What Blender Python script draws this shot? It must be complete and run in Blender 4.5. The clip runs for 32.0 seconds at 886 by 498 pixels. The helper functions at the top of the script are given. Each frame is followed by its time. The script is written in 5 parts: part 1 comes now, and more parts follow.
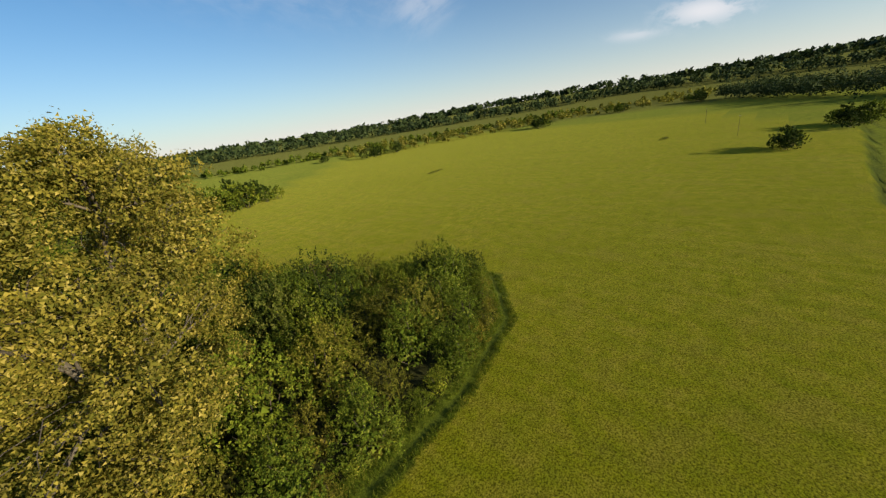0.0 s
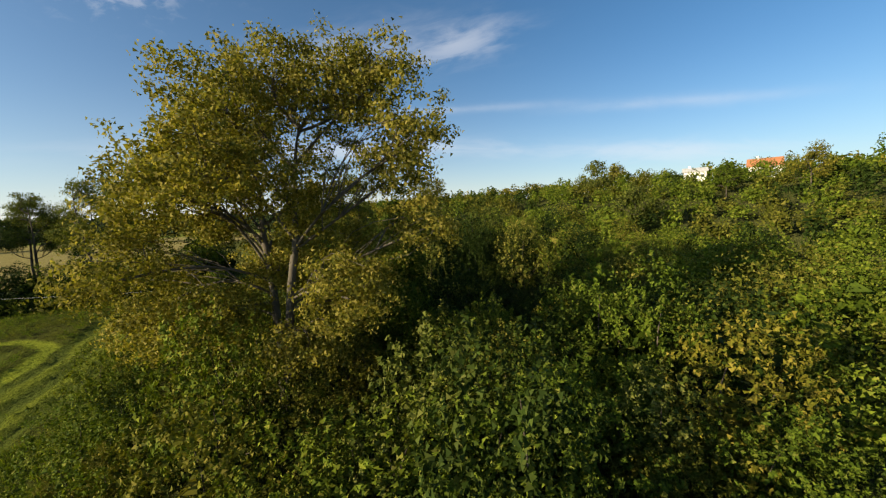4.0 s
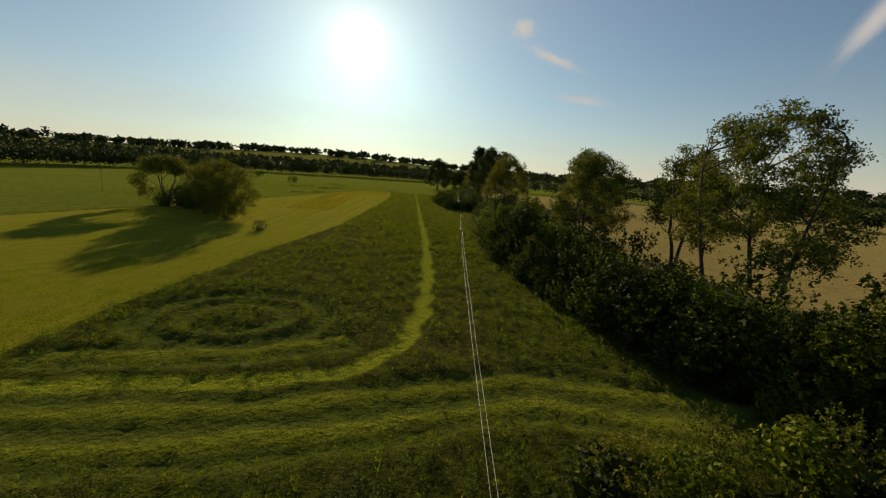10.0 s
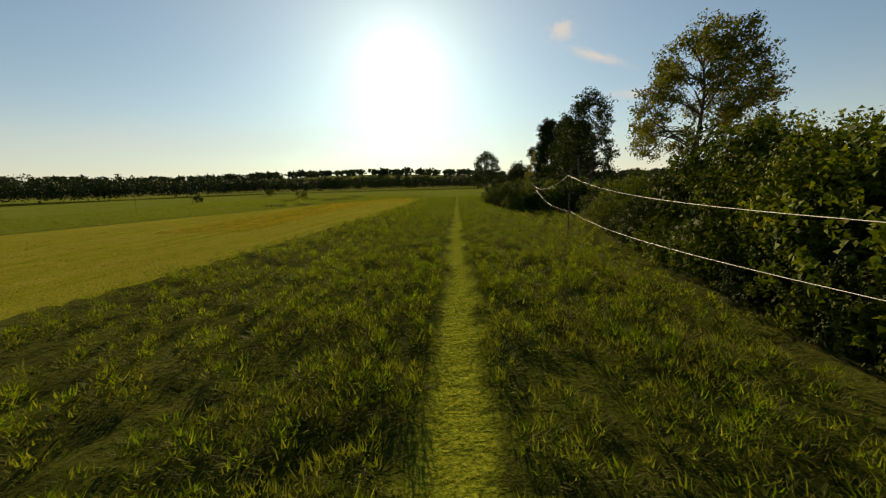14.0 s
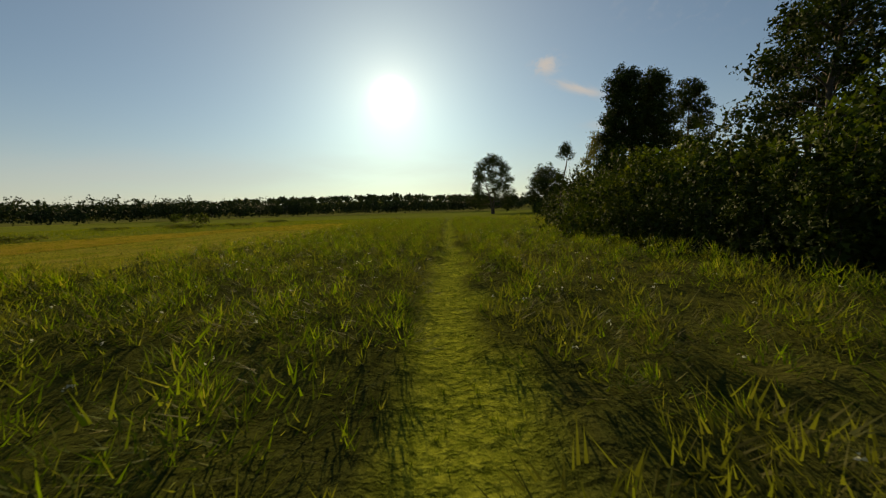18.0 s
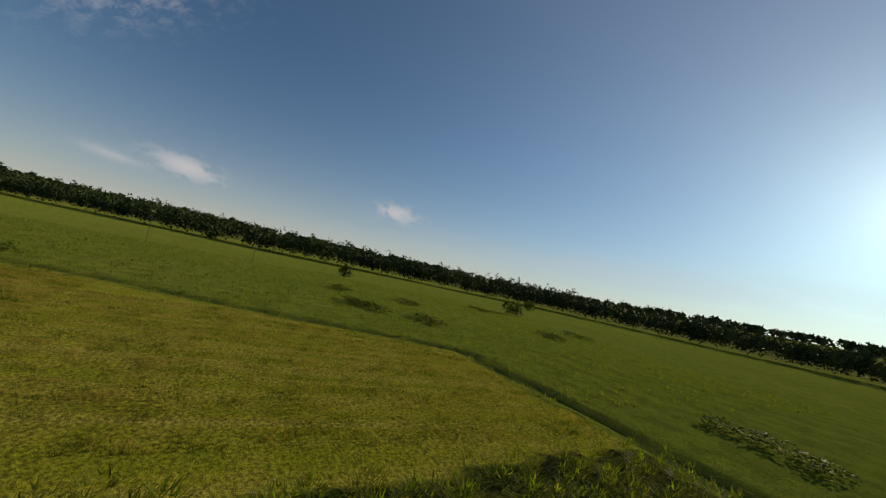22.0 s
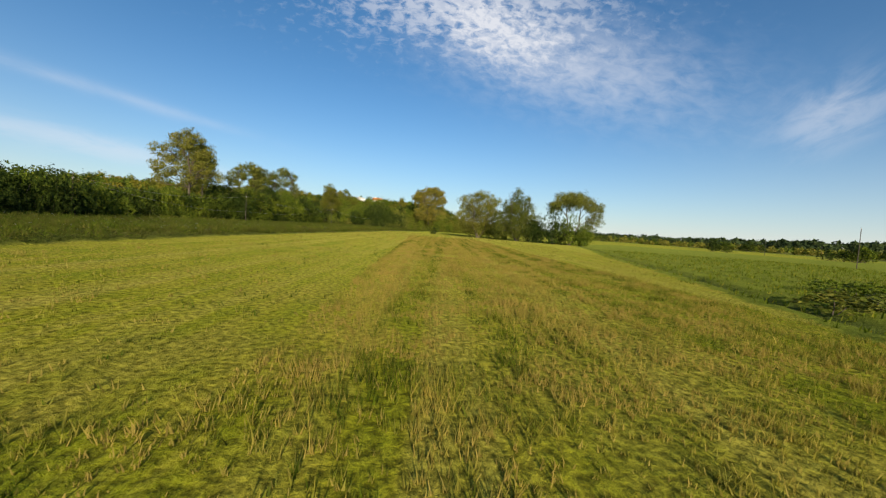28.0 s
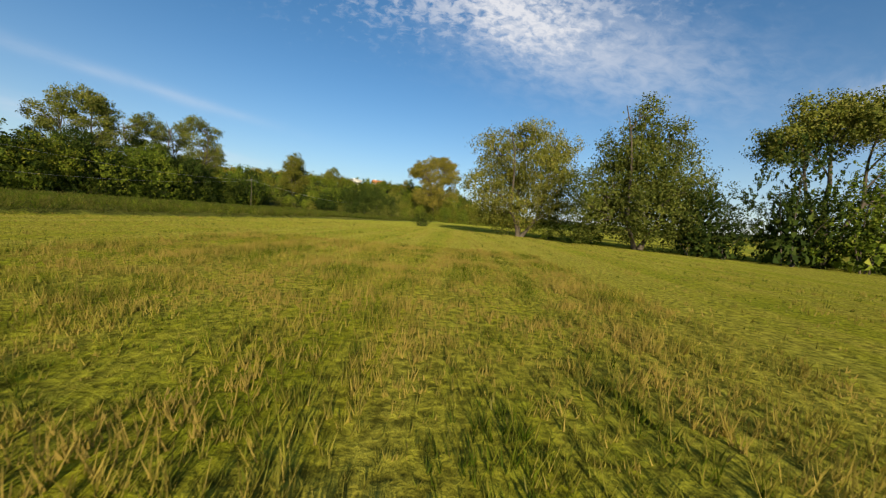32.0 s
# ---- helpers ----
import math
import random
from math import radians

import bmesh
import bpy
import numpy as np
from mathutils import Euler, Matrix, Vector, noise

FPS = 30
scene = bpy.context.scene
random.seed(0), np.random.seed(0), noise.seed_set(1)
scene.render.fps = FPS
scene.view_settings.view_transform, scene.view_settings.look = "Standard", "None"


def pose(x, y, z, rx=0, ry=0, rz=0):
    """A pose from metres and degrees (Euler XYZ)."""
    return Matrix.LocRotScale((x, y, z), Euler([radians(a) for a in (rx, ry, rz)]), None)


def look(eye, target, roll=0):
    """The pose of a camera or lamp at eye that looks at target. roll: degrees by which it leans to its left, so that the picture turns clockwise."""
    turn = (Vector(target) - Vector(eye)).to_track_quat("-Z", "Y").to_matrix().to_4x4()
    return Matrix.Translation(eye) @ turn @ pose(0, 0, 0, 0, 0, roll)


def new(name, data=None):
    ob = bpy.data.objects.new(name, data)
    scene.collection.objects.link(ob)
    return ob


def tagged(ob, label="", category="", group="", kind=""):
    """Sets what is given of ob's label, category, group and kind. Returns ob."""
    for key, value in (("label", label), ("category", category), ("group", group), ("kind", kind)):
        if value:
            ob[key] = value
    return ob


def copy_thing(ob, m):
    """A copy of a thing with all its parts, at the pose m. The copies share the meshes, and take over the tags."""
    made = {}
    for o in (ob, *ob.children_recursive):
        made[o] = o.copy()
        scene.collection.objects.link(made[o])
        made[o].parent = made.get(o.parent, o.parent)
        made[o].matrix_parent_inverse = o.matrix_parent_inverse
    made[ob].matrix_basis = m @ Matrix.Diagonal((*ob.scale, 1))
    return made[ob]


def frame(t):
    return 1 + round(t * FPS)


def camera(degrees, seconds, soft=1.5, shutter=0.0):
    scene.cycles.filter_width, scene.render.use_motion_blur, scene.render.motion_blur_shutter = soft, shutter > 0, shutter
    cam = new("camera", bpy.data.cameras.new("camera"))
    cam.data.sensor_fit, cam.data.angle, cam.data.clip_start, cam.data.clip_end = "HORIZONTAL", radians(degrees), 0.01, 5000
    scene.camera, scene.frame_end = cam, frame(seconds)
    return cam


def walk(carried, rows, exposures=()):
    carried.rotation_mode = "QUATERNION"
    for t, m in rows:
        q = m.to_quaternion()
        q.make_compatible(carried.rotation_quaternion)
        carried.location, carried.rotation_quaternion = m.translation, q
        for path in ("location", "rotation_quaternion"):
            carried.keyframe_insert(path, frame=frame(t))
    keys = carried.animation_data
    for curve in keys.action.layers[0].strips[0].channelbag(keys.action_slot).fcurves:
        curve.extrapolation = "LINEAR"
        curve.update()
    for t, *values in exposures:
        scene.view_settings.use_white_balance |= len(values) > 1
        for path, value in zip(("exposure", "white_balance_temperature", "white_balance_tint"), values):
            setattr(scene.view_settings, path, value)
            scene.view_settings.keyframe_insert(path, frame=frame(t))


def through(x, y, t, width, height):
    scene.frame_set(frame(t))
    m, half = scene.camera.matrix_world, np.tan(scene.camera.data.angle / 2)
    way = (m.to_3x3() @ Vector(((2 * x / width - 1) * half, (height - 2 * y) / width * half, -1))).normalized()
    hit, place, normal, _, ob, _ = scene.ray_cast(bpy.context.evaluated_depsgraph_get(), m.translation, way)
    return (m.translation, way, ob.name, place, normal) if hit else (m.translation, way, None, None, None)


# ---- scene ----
cam = camera(100.7, 32.0, 1.25, 0.02)
PATH = [
    (0, (27.66, 38.41, 23.55), (20.844, 31.936, 20.151), -8.4),
    (0.5, (20.28, 39.73, 21.25), (15.840, 31.304, 18.205), -9.0),
    (1, (12.44, 38.02, 18.97), (10.578, 28.570, 16.296), -9.2),
    (1.5, (6.15, 34.02, 17.37), (7.090, 24.302, 15.213), -10.3),
    (2, (0.90, 27.64, 16.10), (4.763, 18.570, 14.446), -9.6),
    (2.5, (-2.07, 20.75, 15.48), (3.908, 12.862, 14.040), -7.7),
    (4.5, (0.00, 0.00, 14.76), (9.747, -2.065, 13.907), -2.8),
    (5, (5.25, -3.88, 14.58), (15.160, -5.082, 14.024), -4.7),
    (5.5, (10.62, -6.31, 14.40), (20.582, -7.181, 14.296), -7.4),
    (6, (16.81, -8.36, 14.04), (26.795, -8.812, 14.332), -10.4),
    (6.5, (22.76, -9.81, 14.04), (32.723, -9.132, 14.552), -12.1),
    (7, (29.52, -10.88, 14.04), (39.041, -7.891, 14.759), -10.8),
    (7.5, (35.70, -11.27, 14.04), (43.835, -5.511, 14.837), -6.5),
    (8, (42.10, -10.60, 14.40), (47.694, -2.327, 14.784), 0.7),
    (8.5, (47.77, -8.13, 15.12), (51.270, 1.222, 14.563), 3.6),
    (9, (52.98, -3.53, 15.66), (54.695, 6.235, 14.374), 3.4),
    (9.5, (56.90, 1.89, 15.84), (58.281, 11.624, 14.003), 3.3),
    (10, (60.09, 9.13, 16.02), (61.210, 18.844, 13.946), 4.2),
    (10.5, (62.44, 16.72, 15.48), (63.071, 26.484, 13.397), 6.6),
    (11, (64.04, 25.95, 14.58), (64.840, 35.742, 12.697), 5.3),
    (11.5, (64.64, 34.84, 13.50), (64.769, 44.655, 11.576), 1.9),
    (12, (65.25, 44.65, 12.06), (64.441, 54.429, 10.135), 1.4),
    (12.5, (65.26, 54.22, 10.62), (64.771, 64.034, 8.781), 0.3),
    (13, (65.42, 64.49, 9.00), (65.333, 74.327, 7.213), -1.6),
    (13.5, (65.39, 73.88, 7.92), (65.166, 83.706, 6.081), -1.6),
    (14, (65.41, 84.36, 6.48), (65.126, 94.202, 4.710), -1.4),
    (14.5, (65.36, 94.50, 5.40), (65.506, 104.347, 3.683), -3.0),
    (15, (65.80, 105.26, 4.32), (65.922, 115.127, 2.707), -3.7),
    (15.5, (66.31, 115.46, 3.60), (66.147, 125.357, 2.211), -3.3),
    (17.5, (66.20, 158.50, 2.30), (66.234, 168.442, 1.226), -2.0),
    (18, (66.30, 167.80, 2.30), (66.260, 177.744, 1.248), -1.8),
    (18.5, (66.35, 176.20, 2.25), (66.213, 186.151, 1.275), -2.2),
    (19, (66.40, 184.90, 2.20), (66.254, 194.877, 1.538), -2.2),
    (19.5, (66.50, 193.60, 2.35), (66.417, 203.593, 1.980), -1.9),
    (20, (66.60, 202.60, 2.80), (65.834, 212.570, 2.720), -1.6),
    (20.5, (66.60, 210.40, 3.70), (63.516, 219.841, 4.861), 0.5),
    (21, (65.80, 217.80, 4.90), (59.875, 225.688, 6.534), 3.8),
    (21.5, (64.10, 224.60, 5.80), (56.668, 231.204, 6.871), 11.1),
    (22, (62.00, 231.20, 6.15), (53.218, 235.918, 6.942), 12.2),
    (22.5, (59.70, 237.40, 6.10), (49.884, 239.185, 6.778), 13.3),
    (23, (57.20, 242.60, 5.80), (47.318, 241.077, 5.969), 18.3),
    (23.5, (54.70, 246.30, 5.40), (45.395, 242.650, 5.087), 19.4),
    (24, (51.90, 248.50, 4.90), (43.241, 243.541, 4.236), 17.5),
    (24.5, (48.80, 249.30, 4.30), (41.236, 242.850, 3.215), 16.7),
    (25, (45.60, 248.80, 3.70), (40.061, 240.534, 2.699), 16.2),
    (25.5, (42.80, 247.60, 3.15), (39.336, 238.222, 2.922), 17.4),
    (26, (40.40, 245.80, 2.75), (38.104, 236.073, 2.407), 13.1),
    (26.5, (38.20, 242.70, 2.45), (36.550, 232.845, 2.055), 9.6),
    (28.5, (31.16, 219.66, 2.12), (30.755, 209.682, 1.535), 2.7),
    (29, (29.99, 213.87, 1.89), (29.808, 203.889, 1.323), 1.6),
    (29.5, (29.20, 206.73, 1.72), (29.139, 196.740, 1.256), 1.2),
    (30, (29.01, 196.31, 1.73), (28.892, 186.321, 1.257), 0.5),
    (30.5, (27.65, 184.80, 1.74), (27.413, 174.818, 1.227), 1.3),
    (31, (26.52, 173.68, 1.80), (26.298, 163.710, 1.113), 3.0),
    (31.5, (26.33, 164.85, 1.67), (26.178, 154.882, 0.835), 3.9),
    (32, (24.97, 157.59, 1.57), (24.830, 147.621, 0.745), 4.7),
]
EXPOSURE = [(0.0, 0.85, 6700, 10), (2.5, 0.80, 6500, 10), (5.0, 1.1, 6900, 10), (6.5, 1.1, 7000, 10), (8.0, 0.75, 7600, 10), (9.0, 0.15, 7700, 10), (11.0, 0.45, 8400, 12), (13.0, 0.6, 8500, 12), (15.0, 0.35, 8500, 12), (19.0, 0.1, 8200, 12), (21.0, -0.1, 7400, 12), (22.0, 0.15, 6900, 12), (23.0, 0.7, 6400, 10), (24.0, 0.85, 6300, 10), (29.0, 0.85, 6600, 10), (32.0, 0.85, 6700, 10)]
walk(cam, [(t, look(eye, target, roll)) for t, eye, target, roll in PATH], EXPOSURE)

# ---- sky and sun ----
SUN_AZ, SUN_EL = 7.2, 16.3


def heading(az, el):
    a, e = radians(az), radians(el)
    return Vector((-math.sin(a) * math.cos(e), math.cos(a) * math.cos(e), math.sin(e)))


world = bpy.data.worlds.new("evening_sky")
world.use_nodes = True
scene.world = world
wt = world.node_tree
wn, wl = wt.nodes, wt.links
sky = wn.new("ShaderNodeTexSky")
sky.sky_type, sky.sun_disc = "NISHITA", False
sky.sun_elevation, sky.sun_rotation = radians(SUN_EL), radians(-SUN_AZ)
sky.altitude, sky.air_density, sky.dust_density, sky.ozone_density = 200, 1.0, 0.35, 2.0
coord = wn.new("ShaderNodeTexCoord")


def wmath(op, a, b=None, c=None, clamp=False):
    n = wn.new("ShaderNodeMath")
    n.operation, n.use_clamp = op, clamp
    for k, v in enumerate((a, b, c)):
        if v is None:
            continue
        if isinstance(v, (int, float)):
            n.inputs[k].default_value = v
        else:
            wl.new(v, n.inputs[k])
    return n.outputs[0]


def wdot(vec):
    n = wn.new("ShaderNodeVectorMath")
    n.operation = "DOT_PRODUCT"
    wl.new(coord.outputs["Generated"], n.inputs[0])
    n.inputs[1].default_value = vec
    return n.outputs["Value"]


def cloud_patch(az, el, wide, high, lean, grain, stretch, thick, low, top):
    """One bank of cloud round a heading: its half sizes in degrees, its lean, and the grain of its tufts."""
    c = heading(az, el)
    right = Vector((math.cos(radians(az)), math.sin(radians(az)), 0))
    up = right.cross(c)
    s, k = math.sin(radians(lean)), math.cos(radians(lean))
    u, v = right * k + up * s, up * k - right * s
    front = wmath("MAXIMUM", wdot(c), 0.05)
    a, b = wmath("DIVIDE", wdot(u), front), wmath("DIVIDE", wdot(v), front)
    ea = wmath("POWER", wmath("ABSOLUTE", wmath("DIVIDE", a, math.tan(radians(wide)))), 2.0)
    eb = wmath("POWER", wmath("ABSOLUTE", wmath("DIVIDE", b, math.tan(radians(high)))), 2.0)
    mask = wmath("EXPONENT", wmath("MULTIPLY", wmath("ADD", ea, eb), -1.0))
    mask = wmath("MULTIPLY", mask, wmath("GREATER_THAN", wdot(c), 0.1))
    join = wn.new("ShaderNodeCombineXYZ")
    wl.new(wmath("MULTIPLY", a, grain), join.inputs[0])
    wl.new(wmath("MULTIPLY", b, grain * stretch), join.inputs[1])
    join.inputs[2].default_value = az * 0.37
    tex = wn.new("ShaderNodeTexNoise")
    tex.inputs["Scale"].default_value, tex.inputs["Detail"].default_value, tex.inputs["Roughness"].default_value = 1.0, 5.0, 0.58
    tex.inputs["Distortion"].default_value = 0.4
    wl.new(join.outputs[0], tex.inputs["Vector"])
    rough = wn.new("ShaderNodeMapRange")
    rough.interpolation_type = "SMOOTHSTEP"
    rough.inputs["From Min"].default_value, rough.inputs["From Max"].default_value = low, top
    wl.new(wmath("ADD", tex.outputs[0], wmath("MULTIPLY", wmath("SUBTRACT", mask, 0.5), 0.25)), rough.inputs["Value"])
    return wmath("MULTIPLY", wmath("MULTIPLY", mask, rough.outputs[0]), thick)


CLOUDS = [
    (160, 23.5, 18, 5.6, -14, 20, 2.0, 0.52, 0.14, 0.80), (170, 27, 9, 4.0, -14, 46, 1.8, 0.45, 0.40, 0.66), (-142, 12.3, 14, 0.8, -6, 9, 2, 0.26, 0.1, 0.8),
    (-140, 6.5, 13, 1.4, -5, 8, 4, 0.40, 0.25, 0.7), (-48, 32, 15, 7, 8, 34, 1.6, 0.62, 0.40, 0.68),
    (-70, 26, 6, 3, 10, 30, 1.5, 0.5, 0.42, 0.65), (-96, 22, 14, 3.0, 14, 7, 4, 0.40, 0.25, 0.85),
    (-110, 14.6, 18, 0.6, 1, 8, 2, 0.26, 0.1, 0.8), (-97, 9.4, 28, 1.6, 0, 6, 5, 0.5, 0.25, 0.75),
    (-51.8, 17, 3.4, 0.9, 60, 16, 3, 0.85, 0.2, 0.6), (-15.6, 19.5, 1.7, 1.2, 0, 30, 1.5, 0.9, 0.35, 0.6),
    (-20, 16, 3.4, 0.6, -22, 20, 3, 0.85, 0.25, 0.6), (-25, 10.8, 3.2, 0.7, -8, 14, 4, 0.6, 0.2, 0.6),
    (107, 25, 9.5, 4, 42, 40, 1.6, 0.45, 0.36, 0.72), (98, 6.9, 3.8, 1.3, -6, 26, 1.6, 0.95, 0.34, 0.56),
    (105, 5.9, 3, 0.6, -4, 16, 2, 0.5, 0.2, 0.6), (70, 8.3, 3.0, 1.2, -4, 28, 1.6, 0.95, 0.34, 0.56),
    (131, 15, 5, 3.4, 30, 12, 2, 0.4, 0.3, 0.7), (176, 31, 20, 6, 0, 32, 1.8, 0.6, 0.42, 0.66),
    (-72, 33, 12, 5, 12, 28, 1.6, 0.6, 0.42, 0.64), (-113, 23, 8, 2.5, 10, 8, 4, 0.4, 0.3, 0.7), (20, 6, 60, 3.5, 0, 3, 5, 0.25, 0.2, 0.8),
]
cover = None
for patch in CLOUDS:
    one = cloud_patch(*patch)
    cover = one if cover is None else wmath("ADD", cover, one)
cover = wmath("MINIMUM", cover, 0.92)
blend = wn.new("ShaderNodeMix")
blend.data_type = "RGBA"
wl.new(cover, blend.inputs["Factor"])
tint = wn.new("ShaderNodeMix")
tint.data_type, tint.blend_type = "RGBA", "MULTIPLY"
tint.inputs["Factor"].default_value = 1.0
tint.inputs["B"].default_value = (0.42, 1.0, 1.36, 1)
wl.new(sky.outputs[0], tint.inputs["A"])
# the bright haze round the low sun
spread_ = wmath("MULTIPLY", wmath("SUBTRACT", 1.0, wdot(heading(SUN_AZ, SUN_EL))), 2.0)
haze = None
for power, degs in ((60.0, 1.1), (3.6, 2.9), (2.6, 6.0), (2.3, 13.0), (1.9, 29.0), (0.9, 50.0)):
    one = wmath("MULTIPLY", wmath("EXPONENT", wmath("DIVIDE", spread_, -2 * radians(degs) ** 2)), power)
    haze = one if haze is None else wmath("ADD", haze, one)
glow = wn.new("ShaderNodeMix")
glow.data_type, glow.blend_type = "RGBA", "ADD"
glow.inputs["Factor"].default_value = 1.0
# pale evening haze that thickens towards the horizon
rise = wn.new("ShaderNodeSeparateXYZ")
wl.new(coord.outputs["Generated"], rise.inputs[0])
low_air = wmath("MULTIPLY", wmath("EXPONENT", wmath("MULTIPLY", wmath("MAXIMUM", rise.outputs["Z"], 0.0), -8.5)), 0.82)
pale = wn.new("ShaderNodeMix")
pale.data_type = "RGBA"
wl.new(low_air, pale.inputs["Factor"])
wl.new(tint.outputs["Result"], pale.inputs["A"])
pale.inputs["B"].default_value = (9.5, 8.8, 8.3, 1)
wl.new(pale.outputs["Result"], glow.inputs["A"])
shine = wn.new("ShaderNodeVectorMath")
shine.operation = "SCALE"
shine.inputs[0].default_value = (1.0, 0.92, 0.78)
wl.new(haze, shine.inputs["Scale"])
wl.new(shine.outputs[0], glow.inputs["B"])
wl.new(glow.outputs["Result"], blend.inputs["A"])
blend.inputs["B"].default_value = (8.6, 8.8, 9.4, 1)
wl.new(blend.outputs["Result"], wn["Background"].inputs["Color"])
wn["Background"].inputs["Strength"].default_value = 0.052

sun = new("sun", bpy.data.lights.new("sun", "SUN"))
sun.data.energy, sun.data.angle, sun.data.color = 5.0, radians(0.6), (1.0, 0.85, 0.58)
sun.matrix_world = look(heading(SUN_AZ, SUN_EL) * 300, (0, 0, 0))

# ---- materials ----


def material(name):
    m = bpy.data.materials.new(name)
    m.use_nodes = True
    return m, m.node_tree.nodes, m.node_tree.links, m.node_tree.nodes["Principled BSDF"]


def ramp(nodes, links, value, stops):
    r = nodes.new("ShaderNodeValToRGB")
    while len(r.color_ramp.elements) < len(stops):
        r.color_ramp.elements.new(0.5)
    for e, (p, c) in zip(r.color_ramp.elements, stops):
        e.position, e.color = p, (*c, 1)
    links.new(value, r.inputs[0])
    return r.outputs[0]


def noise_of(nodes, links, vector, scale, detail=4.0, rough=0.55):
    n = nodes.new("ShaderNodeTexNoise")
    n.inputs["Scale"].default_value, n.inputs["Detail"].default_value, n.inputs["Roughness"].default_value = scale, detail, rough
    links.new(vector, n.inputs["Vector"])
    return n.outputs[0]


def mixed(nodes, links, factor, a, b, kind="MIX"):
    m = nodes.new("ShaderNodeMix")
    m.data_type, m.blend_type = "RGBA", kind
    for slot, v in (("Factor", factor), ("A", a), ("B", b)):
        if isinstance(v, (int, float)):
            m.inputs[slot].default_value = v
        elif isinstance(v, tuple):
            m.inputs[slot].default_value = (*v, 1)
        else:
            links.new(v, m.inputs[slot])
    return m.outputs["Result"]


def leaf_material(name, stops, through_share=0.35, through=(1.15, 1.2, 0.5), clump=0.35, deep=0.62, dry=None, rows=False):
    """Leaves: each one its own tone, each plant a shade of its own, and light that shines through the blade."""
    m, n, l, p = material(name)
    geo, info = n.new("ShaderNodeNewGeometry"), n.new("ShaderNodeObjectInfo")
    each = ramp(n, l, geo.outputs["Random Per Island"], stops)
    patch = noise_of(n, l, geo.outputs["Position"], clump, 3)
    tone = ramp(n, l, patch, [(0.3, (deep, deep * 1.06, deep)), (0.7, (1.25, 1.2, 1.05))])
    col = mixed(n, l, 1.0, each, tone, "MULTIPLY")
    col = mixed(n, l, 1.0, col, ramp(n, l, info.outputs["Random"], [(0.0, (0.70, 0.78, 0.72)), (0.5, (0.95, 1.0, 0.95)), (1.0, (1.28, 1.18, 1.0))]), "MULTIPLY")
    if rows:
        warp = n.new("ShaderNodeMapping")
        warp.inputs["Scale"].default_value = (0.85, 0.022, 1)
        turned = n.new("ShaderNodeVectorRotate")
        turned.rotation_type = "Z_AXIS"
        turned.inputs["Angle"].default_value = radians(3)
        l.new(geo.outputs["Position"], turned.inputs["Vector"])
        l.new(turned.outputs[0], warp.inputs["Vector"])
        swath = noise_of(n, l, warp.outputs[0], 1.0, 3)
        col = mixed(n, l, ramp(n, l, swath, [(0.46, (0, 0, 0)), (0.60, (0.52, 0.52, 0.52))]), col, tuple(1.15 * v for v in dry))
        col = mixed(n, l, 1.0, col, ramp(n, l, swath, [(0.36, (0.72, 0.80, 0.72)), (0.48, (1, 1, 1))]), "MULTIPLY")
    if dry:
        col = mixed(n, l, ramp(n, l, noise_of(n, l, geo.outputs["Position"], 0.55, 5, 0.65), [(0.48, (0, 0, 0)), (0.57, (0.85, 0.85, 0.85))]), col, dry)
    l.new(col, p.inputs["Base Color"])
    p.inputs["Roughness"].default_value, p.inputs["Specular IOR Level"].default_value = 0.7, 0.06
    t = n.new("ShaderNodeBsdfTranslucent")
    l.new(mixed(n, l, 1.0, col, through, "MULTIPLY"), t.inputs["Color"])
    mix = n.new("ShaderNodeMixShader")
    mix.inputs[0].default_value = through_share
    l.new(p.outputs[0], mix.inputs[1])
    l.new(t.outputs[0], mix.inputs[2])
    l.new(mix.outputs[0], n["Material Output"].inputs["Surface"])
    return m


LEAF_GOLD = leaf_material("poplar_leaves", [(0.0, (0.080, 0.090, 0.017)), (0.45, (0.160, 0.150, 0.030)), (0.8, (0.235, 0.205, 0.046)), (1.0, (0.34, 0.29, 0.10))], 0.36)
LEAF_GREEN = leaf_material("shrub_leaves", [(0.0, (0.042, 0.066, 0.008)), (0.5, (0.098, 0.138, 0.015)), (0.85, (0.150, 0.182, 0.024)), (1.0, (0.20, 0.20, 0.044))], 0.22, (1.15, 1.2, 0.5), 0.9, 0.48)
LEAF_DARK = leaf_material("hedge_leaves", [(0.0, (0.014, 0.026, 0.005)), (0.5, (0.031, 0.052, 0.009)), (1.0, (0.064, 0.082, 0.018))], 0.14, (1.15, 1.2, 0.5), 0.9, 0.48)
LEAF_HEDGE = leaf_material("hedgerow_leaves", [(0.0, (0.024, 0.040, 0.006)), (0.5, (0.056, 0.084, 0.012)), (1.0, (0.105, 0.125, 0.024))], 0.3, (1.15, 1.2, 0.5), 0.9, 0.48)
LEAF_OLIVE = leaf_material("willow_leaves", [(0.0, (0.058, 0.074, 0.013)), (0.5, (0.116, 0.130, 0.025)), (1.0, (0.20, 0.19, 0.055))], 0.26)
LEAF_YELLOW = leaf_material("thicket_leaves", [(0.0, (0.064, 0.074, 0.010)), (0.5, (0.130, 0.130, 0.018)), (1.0, (0.21, 0.18, 0.04))], 0.2, (1.15, 1.2, 0.5), 0.9, 0.48)
LEAF_PURPLE = leaf_material("purple_leaves", [(0.0, (0.040, 0.020, 0.022)), (0.6, (0.085, 0.048, 0.042)), (1.0, (0.12, 0.085, 0.055))], 0.2)
